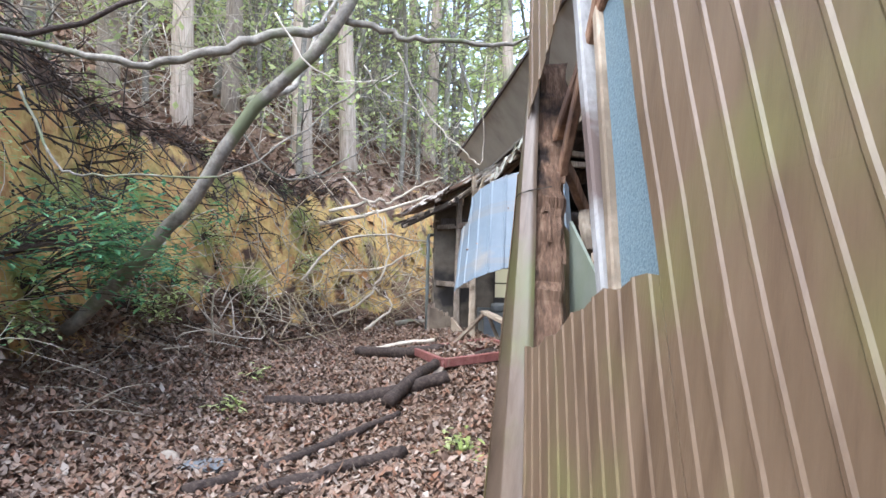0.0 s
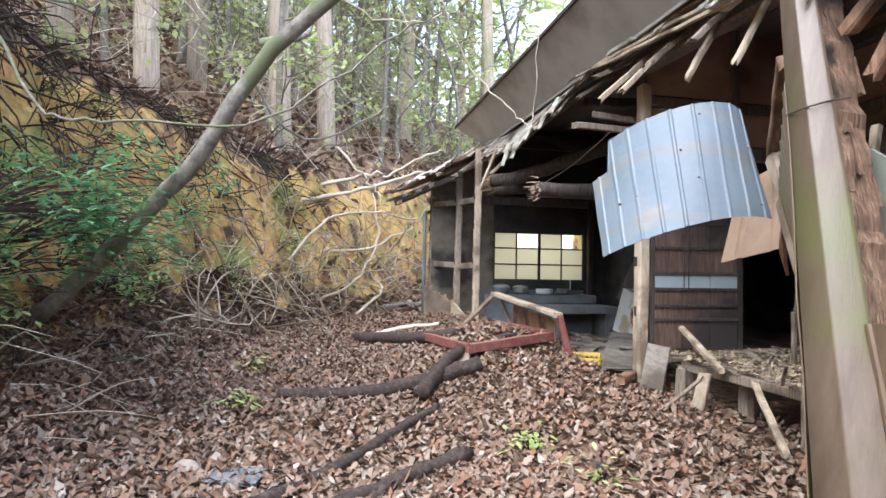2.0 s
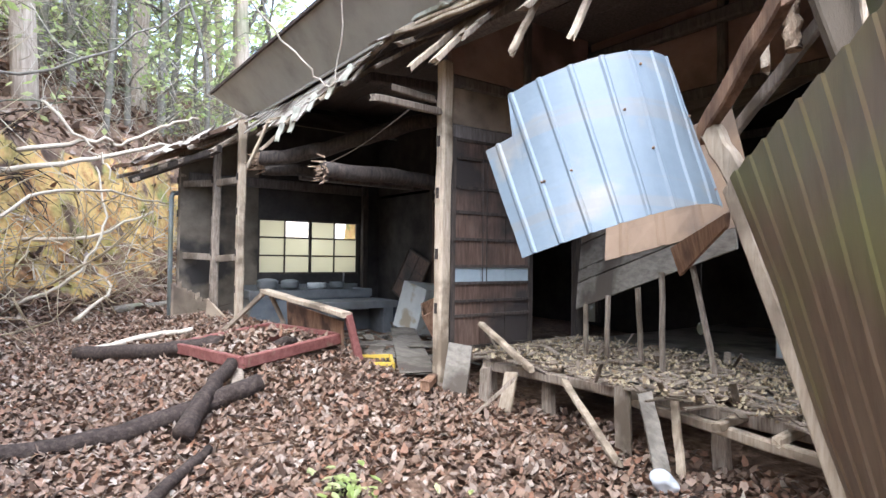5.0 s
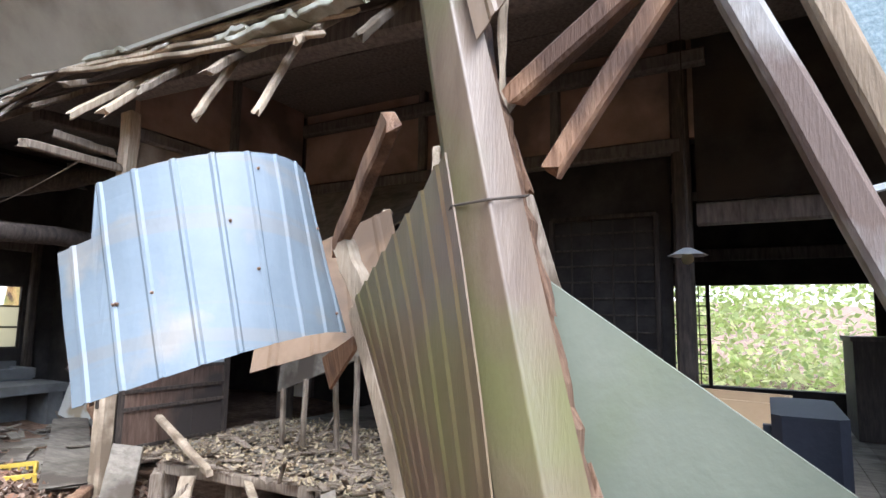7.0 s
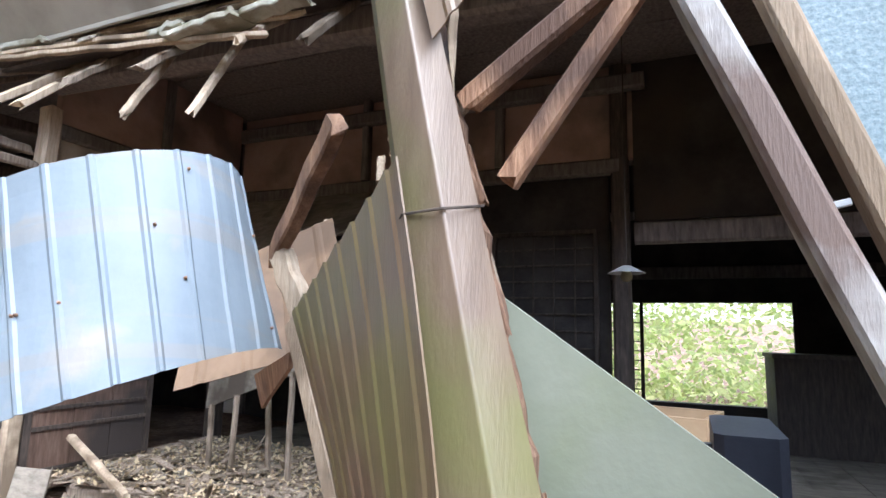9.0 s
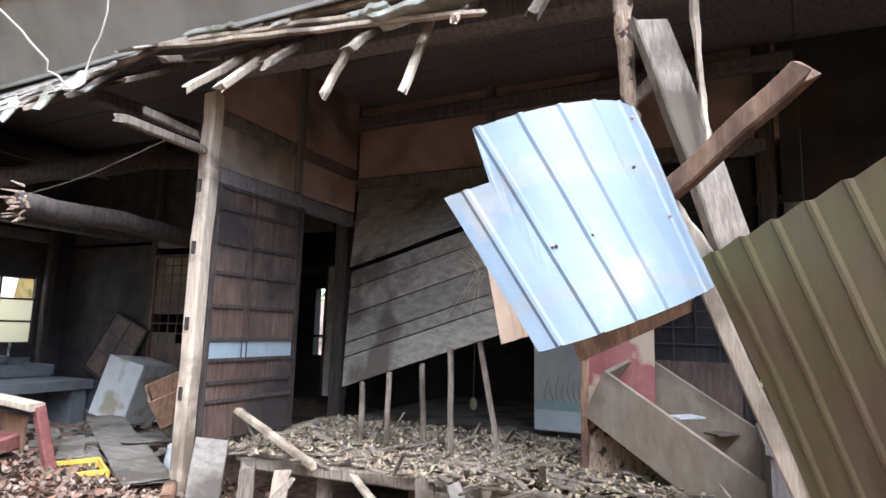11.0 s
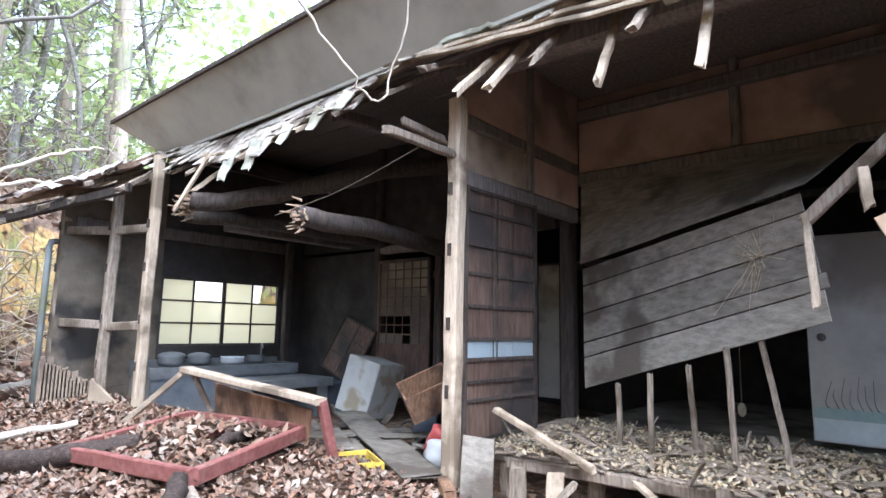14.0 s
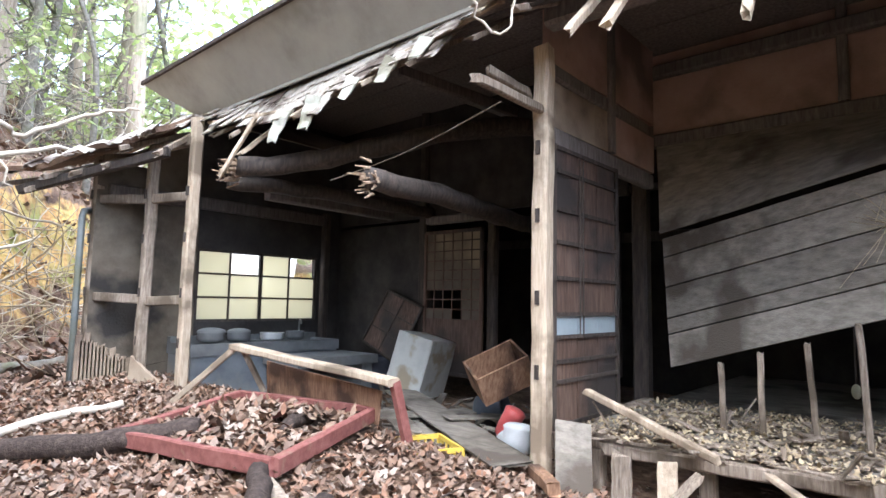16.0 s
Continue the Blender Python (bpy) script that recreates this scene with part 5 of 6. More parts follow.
bar(bm, trim_far(-0.1) + Vector((0.085, 0.075, 0)), trim_far(1.03) + Vector((0.085, 0.075, 0)), 0.08, 0.08, 8, 0.006, 0.02, up=(1, 0, 0))
part("rotten_core", bm, rotten_core, post)
bm = B()
o, e = trim(1.585), trim_far(1.595)
tube(bm, [o + Vector((0.06, 0.05, -0.02)), o + Vector((-0.004, 0.0, 0)), o.lerp(e, 0.5) + Vector((-0.014, -0.006, 0)), e + Vector((-0.003, -0.003, 0)), e + Vector((0.08, 0.02, 0.02))], 0.0022, 0.0022, 5)
part("wire", bm, dark_wood, trim_ob, "thin dark binding wire")
for p_ in trim_ob.data.polygons:
    p_.use_smooth = True
# end wall: slanting ribbed panel
panel = thing("wing_end_wall", (1.7, 2.6, 0), "slanting brown ribbed tin end wall torn along its top", "wall", kind="structure")
bm = B()
ribbed(bm, [(1.90, 2.62, -0.1), (1.28, 2.315, -0.1), (1.54, 2.725, 1.675), (1.945, 3.20, 1.464)], 8, nv=10, wave=0.008, top=lambda u: 1 + 0.003 * math.sin(u * 50))
part("cladding", bm, brown_tin, panel)
bm = B()
bar(bm, (1.925, 2.635, -0.1), (1.965, 3.215, 1.45), 0.03, 0.04, 6, 0.003, 0.02)
part("edge_batten", bm, pale_wood, panel)
# inner green board and other bits behind the post
bm = B()
sheet(bm, [(1.72, 2.60, 0.2), (1.66, 1.2, 0.2), (1.66, 1.28, 0.56), (1.70, 2.64, 1.50)], 6, 6, 0.006, 0.01)
solid("green_board", bm, material("green_board", [(0.3, (0.16, 0.18, 0.135)), (0.7, (0.215, 0.235, 0.18))], 2.5, rough=0.65, bump=0.08, stain=(0.15, 0.18, 0.09), stain_scale=1.3), "greyish green board with a slanting top edge", "board")
timber("loose_stick", (1.66, 2.595, 1.655), (1.66, 2.13, 2.31), 0.03, 0.035, rust_wood, "loose brown stick slanting behind the post", "stick", jitter=0.001)
timber("loose_stick", (1.67, 2.67, 1.795), (1.67, 2.08, 2.21), 0.04, 0.04, rust_wood, "loose brown stick slanting behind the post", "stick", jitter=0.001)
timber("brown_plank", (2.25, 2.9, 1.28), (2.15, 1.85, 0.75), 0.03, 0.16, rust_wood, "brown plank leaning inside the wing", "plank", jitter=0.001)

# peeled pale-blue tin sheet hanging at the corner
sheet_root = thing("peeled_tin_sheet", (1.6, 3.3, 1.2), "curled pale blue ribbed tin sheet hanging loose", "tin sheet")
LOW = [Vector(p) for p in ((1.423, 3.464, 1.236), (1.444, 3.233, 1.305), (1.712, 3.12, 1.404), (1.93, 3.213, 1.379))]
HIGH = [Vector(p) for p in ((1.532, 3.653, 1.711), (1.56, 3.41, 1.785), (1.80, 3.24, 1.85), (1.955, 3.40, 1.79))]
NOTCH = 0.15


def bowed(c, u):
    return c[0] * (1 - u) ** 3 + c[1] * (3 * (1 - u) ** 2 * u) + c[2] * (3 * (1 - u) * u * u) + c[3] * u ** 3


def curve(u):
    """Bottom edge of the sheet, bowed towards the yard."""
    return bowed(LOW, u)


def rib_at(u):
    """From the bottom edge to the top one, along the ribs."""
    k = (u - NOTCH) / (1 - NOTCH)
    if k >= 0:
        return bowed(HIGH, k) - curve(u)
    return HIGH[0] + (bowed(HIGH, 0.05) - HIGH[0]) * (k * 20) - curve(u)


def face_out(u):
    d = (curve(min(1, u + 0.02)) - curve(max(0, u - 0.02))).cross(rib_at(u)).normalized()
    return -d if d.dot(Vector((-1, -0.7, 0))) < 0 else d


bm = B()
us = []
NR = 9
for i in range(NR):
    us += [((i + 0.10) / NR, 0), ((i + 0.40) / NR, 0), ((i + 0.47) / NR, 1), ((i + 0.55) / NR, 1), ((i + 0.62) / NR, 0), ((i + 0.95) / NR, 0)]
us = [(0.0, 0)] + us + [(1.0, 0)]
NV = 9
grid = {}
for s in (0, 1):
    for i, (u, h) in enumerate(us):
        hgt = 0.72 if u < NOTCH else 1.0
        for j in range(NV + 1):
            v = j / NV * hgt
            p = curve(u) + rib_at(u) * v + face_out(u) * (h * 0.0045 - s * 0.0015 + 0.003 * noise.noise(Vector((u * 5, v * 4, 2))))
            grid[s, i, j] = bm.verts.new(p)
for i in range(len(us) - 1):
    for j in range(NV):
        bm.faces.new([grid[0, a, b] for a, b in ((i, j), (i + 1, j), (i + 1, j + 1), (i, j + 1))])
        bm.faces.new([grid[1, a, b] for a, b in ((i, j), (i, j + 1), (i + 1, j + 1), (i + 1, j))])
    for j in (0, NV):
        bm.faces.new((grid[0, i, j], grid[0, i + 1, j], grid[1, i + 1, j], grid[1, i, j]))
for j in range(NV):
    for i in (0, len(us) - 1):
        bm.faces.new((grid[0, i, j], grid[0, i, j + 1], grid[1, i, j + 1], grid[1, i, j]))
tin_ob = part("tin", bm, blue_tin, sheet_root)
for k in range(8):
    u, v = rng.uniform(0.05, 0.95), rng.choice((0.1, 0.36, 0.62, 0.9))
    if u < 0.14 and v > 0.6:
        continue
    bm = B()
    bmesh.ops.create_cone(bm, cap_ends=True, segments=8, radius1=0.004, radius2=0.002, depth=0.006, matrix=Matrix.Translation(curve(u) + rib_at(u) * v + face_out(u) * 0.005) @ face_out(u).to_track_quat("Z", "Y").to_matrix().to_4x4())
    part("nail", bm, rust_wood, tin_ob, "rusty nail head")
# battens that the sheet was nailed to
timber("torn_batten", (2.03, 3.335, 1.605), (1.765, 2.98, 1.845), 0.035, 0.06, rust_wood, "bare brown batten sticking up behind the tin", "batten", ragged=0.03)
timber("torn_batten", (1.99, 3.29, 1.62), (1.98, 3.17, 1.42), 0.04, 0.06, pale_wood, "torn pale wood strip at the panel tip", "batten", ragged=0.03)
bm = B()
sheet(bm, [(2.32, 3.58, 1.18), (1.99, 3.24, 1.33), (1.98, 3.23, 1.37), (2.32, 3.62, 1.28)], 3, 3, 0.01, 0.012)
solid("torn_board", bm, rust_wood, "torn orange-brown board under the tin sheet", "board")
# second, brown tin sheet farther in
tin2 = thing("brown_tin_sheet", (1.9, 3.7, 1.4), "brown ribbed tin sheet hanging beside the blue one", "tin sheet")
bm = B()
ribbed(bm, [(2.17, 3.80, 1.23), (2.60, 3.43, 1.39), (2.57, 3.53, 1.83), (2.39, 3.96, 1.61)], 4, nv=4, wave=0.006)
part("tin", bm, tan_tin, tin2)
# upright rotten posts and planks between the wing and the room
bm = B()
bar(bm, (2.90, 3.40, 2.63), (2.95, 2.99, 1.22), 0.20, 0.05, 10, 0.006, 0.06, up=(0.6, 0.7, 0))
solid("weathered_plank", bm, grey_wood, "wide weathered plank leaning inside the room", "plank")
bm = B()
tube(bm, bend([(2.94, 3.53, 3.05), (2.955, 3.515, 2.75), (2.97, 3.495, 2.35), (2.98, 3.48, 2.12)], 7, 0.003), 0.042, 0.034, 9, 0.16)
solid("rotten_post", bm, weak_wood, "crumbling rotten post hanging from the eave", "post")
bm = B()
tube(bm, bend([(2.93, 3.22, 3.0), (2.91, 3.215, 2.68), (2.88, 3.2, 2.3), (2.84, 3.18, 2.0)], 5, 0.002), 0.02, 0.012, 6, 0.3)
solid("peeling_pole", bm, pale_wood, "thin pole with peeling pale bark", "pole")

# ---- things in the yard ----
def log(pts, r0, r1, label, mat=None, wob=0.12):
    bm = B()
    tube(bm, bend(pts, 6, 0.008), r0, r1, 9, wob)
    solid("fallen_log", bm, mat or bark_wood, label, "log", group="rotten logs", smooth=True)


def on(x, y, h=0.03):
    return (x, y, land(x, y) + h)


log([on(0.03, 6.5, 0.06), on(0.9, 6.55, 0.06), on(1.82, 6.66, 0.1)], 0.055, 0.07, "dark rotten log lying on dead leaves")
log([on(0.0, 4.25), on(0.45, 4.8), on(0.85, 5.4, 0.05), on(1.3, 6.0, 0.05)], 0.045, 0.03, "long crooked dark branch on dead leaves")
log([on(0.25, 4.15, 0.02), on(0.8, 4.55, 0.04), on(1.28, 4.95, 0.06)], 0.04, 0.055, "dark rotting timber half buried in leaves")
log([on(1.2, 6.2, 0.1), on(1.45, 6.65, 0.14), on(1.75, 7.15, 0.16)], 0.07, 0.055, "short dark log leaning under the red frame")
log([on(0.85, 9.4, 0.08), on(1.4, 8.75, 0.1), on(1.95, 8.2, 0.1)], 0.075, 0.085, "thick blackened log beside the red frame")
log([on(0.9, 9.7, 0.05), on(1.5, 9.75, 0.05), on(2.0, 9.6, 0.06)], 0.035, 0.03, "pale thin fallen pole near the corner posts", twig_bark)
log([on(1.5, 12.4, 0.06), on(2.0, 12.2, 0.06), on(2.4, 12.1, 0.06)], 0.06, 0.06, "grey fallen log beyond the corner", grey_bark)
log([on(0.55, 4.2, 0.02), on(0.72, 4.45, 0.03), on(0.8, 4.6, 0.03)], 0.03, 0.02, "short stub of wood among the leaves")
log([on(2.3, 2.9, 0.05), on(2.7, 3.4, 0.08), on(2.95, 3.9, 0.1)], 0.05, 0.04, "black charred timber beside the floor")
log([on(1.9, 4.0, 0.03), on(2.6, 3.9, 0.05), on(3.2, 3.75, 0.06)], 0.03, 0.04, "brown split timber lying by the floor edge")
bm = B()
bmesh.ops.create_icosphere(bm, subdivisions=3, radius=0.07)
for v in bm.verts:
    v.co *= 1 + 0.25 * noise.noise(v.co * 12)
    v.co = Vector((v.co.x * 1.1, v.co.y, v.co.z * 0.75)) + Vector(on(-0.33, 4.95, 0.03))
stone_mat = material("field_stone", [(0.3, (0.25, 0.2, 0.15)), (0.7, (0.42, 0.36, 0.29))], 9, bump=0.4, fine=50)
solid("stone", bm, stone_mat, "rounded tan stone among dead leaves", "stone", smooth=True)
bm = B()
sheet(bm, [on(-0.2, 4.72, 0.035), on(0.08, 4.62, 0.04), on(0.12, 4.82, 0.045), on(-0.16, 4.9, 0.04)], 4, 3, 0.012, 0.02)
solid("slate", bm, material("slate", [(0.3, (0.11, 0.12, 0.13)), (0.7, (0.2, 0.21, 0.22))], 8, rough=0.7, bump=0.3), "flat dark grey slate on the leaves", "slate")

# red frame with a cross bar and leaves in it
red_paint = material("faded_red_paint", [(0.3, (0.16, 0.05, 0.04)), (0.5, (0.24, 0.085, 0.07)), (0.8, (0.32, 0.14, 0.115))], 6, (3, 3, 3), 0.65, bump=0.25, fine=40, stain=(0.30, 0.21, 0.14), stain_scale=5, stain_at=(0.6, 0.7))
q = [Vector((1.84, 7.15, 0.36)), Vector((2.93, 7.61, 0.43)), Vector((2.72, 9.05, 0.40)), Vector((1.6, 8.62, 0.31))]
fr = thing("fallen_hatch", q[0], "faded red wooden hatch surround lying on a leaf heap", "hatch")
for i in range(4):
    bm = B()
    bar(bm, q[i], q[(i + 1) % 4], 0.055, 0.10, 6, 0.003, 0.0)
    part("rail", bm, red_paint, fr)
bm = B()
bar(bm, q[1].lerp(q[2], 0.45) + Vector((0, 0, 0.01)), q[0].lerp(q[3], 0.62), 0.04, 0.06, 4, 0.003)
part("cross_bar", bm, red_paint, fr)
timber("loose_board", (1.95, 7.45, 0.33), (2.3, 8.15, 0.47), 0.07, 0.03, grey_wood, "grey weathered slat across the red frame", "board")
timber("loose_board", (1.72, 6.85, 0.24), (1.8, 7.2, 0.30), 0.1, 0.05, grey_wood, "short grey board end under the red frame", "board", ragged=0.04)
log([(2.15, 7.75, 0.33), (2.5, 7.95, 0.38), (2.75, 8.1, 0.37)], 0.05, 0.045, "black charred stick inside the red frame")
spots = []
for _ in range(2600):
    u, v = rng.random(), rng.random()
    p = q[0].lerp(q[1], u).lerp(q[3].lerp(q[2], u), v)
    hole = (u - 0.6) ** 2 + (v - 0.25) ** 2 < 0.03
    spots.append((p.x, p.y, p.z - 0.05 + (-0.08 if hole else 0.09 * math.sin(u * 3.1) * math.sin(v * 3.1)) + rng.uniform(-0.02, 0.03)))
leaves("leaf_heap", spots, 0.07, dead_leaf, "heap of dead leaves inside the red frame")
bm = B()
sheet(bm, [q[0] - Vector((0, 0, 0.10)), q[1] - Vector((0, 0, 0.10)), q[2] - Vector((0, 0, 0.10)), q[3] - Vector((0, 0, 0.10))], 10, 10, 0.03, 0.2)
solid("leaf_mould_heap", bm, litter_soil, "dark mould heap under the red frame", "earth", kind="structure")
# broken table with a pale top rail and a red leg
tb = thing("broken_bench", (2.8, 7.4, 0.3), "broken wooden bench with pale top rail", "bench")
A_, B_ = Vector((2.66, 9.08, 0.82)), Vector((2.86, 7.33, 0.68))
bm = B()
bar(bm, A_, B_, 0.12, 0.05, 8, 0.003, 0.01)
part("top_rail", bm, pale_wood, tb)
bm = B()
bar(bm, (2.88, 7.35, 0.68), (2.98, 7.30, 0.24), 0.06, 0.07, 3)
part("leg", bm, red_paint, tb, "faded red leg")
bm = B()
bar(bm, (2.66, 9.06, 0.81), (2.3, 9.4, 0.35), 0.06, 0.05, 4, 0.004)
part("leg", bm, pale_wood, tb)
bm = B()
bar(bm, (2.70, 9.0, 0.79), (2.82, 8.85, 0.45), 0.05, 0.04, 3)
part("leg", bm, grey_wood, tb)
bm = B()
sheet(bm, [(2.88, 8.9, 0.42), (2.92, 7.55, 0.36), (2.90, 7.5, 0.60), (2.86, 8.9, 0.70)], 5, 2, 0.01, 0.015)
part("apron", bm, rust_wood, tb, "brown broken apron board")

# yellow crate half buried
yel = material("yellow_plastic", [(0.3, (0.55, 0.36, 0.03)), (0.7, (0.72, 0.50, 0.06))], 6, rough=0.45, bump=0.05, stain=(0.4, 0.3, 0.12), spec=0.5)
cr = thing("yellow_crate", (3.1, 7.15, 0.1), "yellow plastic crate half buried in leaves", "crate")
c = [Vector(v) for v in ((2.86, 7.12, 0.0), (3.16, 6.98, 0.0), (3.36, 7.36, 0.0), (3.06, 7.5, 0.0))]
for i in range(4):
    a, b = c[i], c[(i + 1) % 4]
    for z, h in ((0.25, 0.035), (0.18, 0.02), (0.12, 0.02)):
        bm = B()
        bar(bm, a + Vector((0, 0, z)), b + Vector((0, 0, z)), 0.016, h)
        part("side_rail", bm, yel, cr)
    for k in range(1, 6):
        bm = B()
        p = a.lerp(b, k / 6)
        bar(bm, p + Vector((0, 0, 0.0)), p + Vector((0, 0, 0.24)), 0.014, 0.014)
        part("side_bar", bm, yel, cr)
    bm = B()
    bar(bm, a, a + Vector((0, 0, 0.26)), 0.03, 0.03)
    part("corner", bm, yel, cr)

# ---- kitchen ----
concrete = material("grey_concrete", [(0.3, (0.10, 0.105, 0.105)), (0.7, (0.19, 0.195, 0.19))], 4, bump=0.3, fine=40, stain=(0.12, 0.12, 0.11), rough=0.9)
tiles = material("blue_grey_tile", [(0.3, (0.09, 0.105, 0.115)), (0.7, (0.17, 0.185, 0.195))], 5, bump=0.1, rough=0.5, stain=(0.2, 0.19, 0.16))
sk = thing("stone_sink", (3.6, 10.6, 0), "long grey concrete kitchen sink under the window", "sink")
bm = B()
box(bm, (2.9, 10.35, 0.0), (4.75, 10.9, 0.62))
part("base", bm, tiles, sk)
for lo, hi in (((2.88, 10.33, 0.62), (4.77, 10.40, 0.74)), ((2.88, 10.82, 0.62), (4.77, 10.90, 0.80)), ((2.88, 10.40, 0.62), (2.96, 10.82, 0.74)), ((4.69, 10.40, 0.62), (4.77, 10.82, 0.74)), ((3.8, 10.40, 0.62), (3.87, 10.82, 0.74))):
    bm = B()
    box(bm, lo, hi)
    part("rim", bm, concrete, sk)
bm = B()
tube(bm, bend([(4.55, 10.88, 0.8), (4.55, 10.88, 0.93), (4.52, 10.82, 0.97), (4.5, 10.76, 0.92)], 4), 0.012, 0.012, 8)
solid("tap", bm, material("dull_chrome", [(0.3, (0.3, 0.3, 0.3)), (0.7, (0.5, 0.5, 0.5))], 8, rough=0.35, metal=0.9), "small dull metal tap over the sink", "tap", smooth=True)
hearth = thing("cooking_hearth", (4.35, 9.9, 0), "grey plastered cooking hearth with a dark mouth", "hearth")
for lo, hi in (((3.75, 9.7, 0.05), (3.88, 10.3, 0.5)), ((4.62, 9.7, 0.05), (4.78, 10.3, 0.5)), ((3.7, 9.65, 0.5), (4.82, 10.32, 0.6)), ((3.88, 10.15, 0.05), (4.62, 10.28, 0.5))):
    bm = B()
    box(bm, lo, hi)
    part("block", bm, concrete, hearth)


def pot(at, r, h, mat, name, label, category, lid=False, tilt=(0, 0)):
    root = thing(name, at, label, category)
    bm = B()
    prof_ = [(0.55 * r, 0), (0.9 * r, 0.12 * h), (r, 0.45 * h), (0.96 * r, 0.85 * h), (r * 1.04, h), (0.93 * r, h), (0.88 * r, 0.5 * h), (0.5 * r, 0.08 * h)]
    m = Matrix.Translation(at) @ Matrix.Rotation(radians(tilt[0]), 4, "X") @ Matrix.Rotation(radians(tilt[1]), 4, "Y")
    n = 20
    rings = [[bm.verts.new(m @ Vector((math.cos(2 * math.pi * k / n) * a, math.sin(2 * math.pi * k / n) * a, z))) for k in range(n)] for a, z in prof_]
    for a, b in zip(rings, rings[1:]):
        for k in range(n):
            bm.faces.new((a[k], a[(k + 1) % n], b[(k + 1) % n], b[k]))
    bm.faces.new(rings[0][::-1])
    bm.faces.new(rings[-1])
    part("body", bm, mat, root, smooth=True)
    if lid:
        bm = B()
        bmesh.ops.create_uvsphere(bm, u_segments=18, v_segments=8, radius=r, matrix=m @ Matrix.Translation((0, 0, h)) @ Matrix.Diagonal((1, 1, 0.3, 1)))
        part("lid", bm, mat, root, smooth=True)


enamel = material("dirty_white_enamel", [(0.3, (0.45, 0.46, 0.45)), (0.7, (0.62, 0.63, 0.62))], 5, rough=0.4, bump=0.05, stain=(0.25, 0.2, 0.15), stain_scale=8, stain_at=(0.6, 0.7), spec=0.5)
dark_metal = material("dark_blue_metal", [(0.3, (0.04, 0.05, 0.07)), (0.7, (0.10, 0.11, 0.13))], 5, rough=0.5, metal=0.3, bump=0.1)
pot((3.2, 10.55, 0.74), 0.15, 0.12, concrete, "cooking_pot", "upturned grey pot on the sink", "pot", True)
pot((3.55, 10.6, 0.74), 0.13, 0.11, concrete, "cooking_pot", "grey lidded pot on the sink", "pot", True)
pot((3.95, 10.55, 0.74), 0.14, 0.09, enamel, "enamel_bowl", "shallow grey bowl on the sink", "bowl")
pot((4.3, 10.6, 0.74), 0.11, 0.10, concrete, "enamel_bowl", "dusty grey bowl on the sink", "bowl")
pot((5.0, 9.9, 0.05), 0.22, 0.5, dark_metal, "metal_drum", "dark blue metal drum beside the hearth", "drum")
pot((4.55, 7.95, 0.18), 0.17, 0.30, dark_metal, "metal_drum", "overturned dark drum among debris", "drum", tilt=(75, 20))
redp = material("red_plastic", [(0.3, (0.40, 0.05, 0.05)), (0.7, (0.55, 0.10, 0.09))], 6, rough=0.4, bump=0.05, spec=0.5)
pot((3.92, 7.2, 0.17), 0.085, 0.24, redp, "red_canister", "red plastic canister lying in rubble", "canister", True, (25, 10))
pot((3.68, 6.9, 0.15), 0.12, 0.18, enamel, "enamel_kettle", "white enamel kettle by the corner post", "kettle", True, (0, 15))
pot((3.85, 7.05, 0.14), 0.10, 0.1, enamel, "enamel_bowl", "white enamel basin in the rubble", "bowl", tilt=(-40, 20))


def crate_box(name, m, size, t, mat, label, category, door_mat=None):
    """An open-topped wooden box, or a cabinet with a front panel."""
    root = thing(name, m.translation, label, category)
    w, d, h = size
    pieces = [((0, 0, 0), (w, d, t)), ((0, 0, t), (t, d, h)), ((w - t, 0, t), (w, d, h)), ((t, d - t, t), (w - t, d, h))]
    names = ["bottom", "side", "side", "back"]
    if door_mat:
        pieces += [((t, 0, t), (w - t, d - t, t + 0.01)), ((t, t, h - t), (w - t, d - t, h)), ((0.004, -0.012, 0.004), (w - 0.004, -0.002, h - 0.004))]
        names += ["shelf", "top", "door"]
    else:
        pieces += [((t, 0, t), (w - t, t, h))]
        names += ["front"]
    for nm, (lo, hi) in zip(names, pieces):
        bm = B()
        for v in box(bm, lo, hi):
            v.co = m @ v.co
        part(nm, bm, door_mat if nm == "door" else mat, root, "whitish door" if nm == "door" else "")
    return root


white_board = material("whitish_board", [(0.3, (0.42, 0.42, 0.38)), (0.7, (0.56, 0.56, 0.51))], 4, rough=0.6, bump=0.08, stain=(0.33, 0.27, 0.18), stain_scale=4)
crate_box("cabinet", pose(4.52, 8.72, 0.22, 14, 5, 14), (0.58, 0.42, 0.62), 0.02, white_board, "small whitish cabinet tipped back in the rubble", "cabinet", white_board)
crate_box("wooden_box", pose(3.78, 7.25, 0.42, 20, -25, -40), (0.45, 0.35, 0.25), 0.018, rust_wood, "open brown wooden box tipped on the rubble", "box")
for a, b, w in (((4.45, 8.9, 0.30), (3.15, 6.55, 0.24), 0.32), ((3.55, 7.95, 0.22), (3.05, 7.05, 0.17), 0.34), ((4.3, 7.8, 0.25), (3.4, 8.3, 0.25), 0.25), ((3.9, 8.5, 0.22), (3.3, 7.6, 0.25), 0.18), ((4.6, 7.2, 0.25), (3.7, 7.6, 0.3), 0.15), ((4.9, 8.3, 0.2), (4.0, 7.0, 0.22), 0.2), ((4.0, 9.3, 0.2), (3.2, 8.6, 0.35), 0.15), ((3.4, 9.4, 0.15), (3.1, 8.3, 0.3), 0.14)):
    timber("fallen_board", a, b, w, 0.018, board_wood, "grey fallen board in the kitchen rubble", "board", group="fallen boards", jitter=0.004, ragged=0.05)
bm = B()
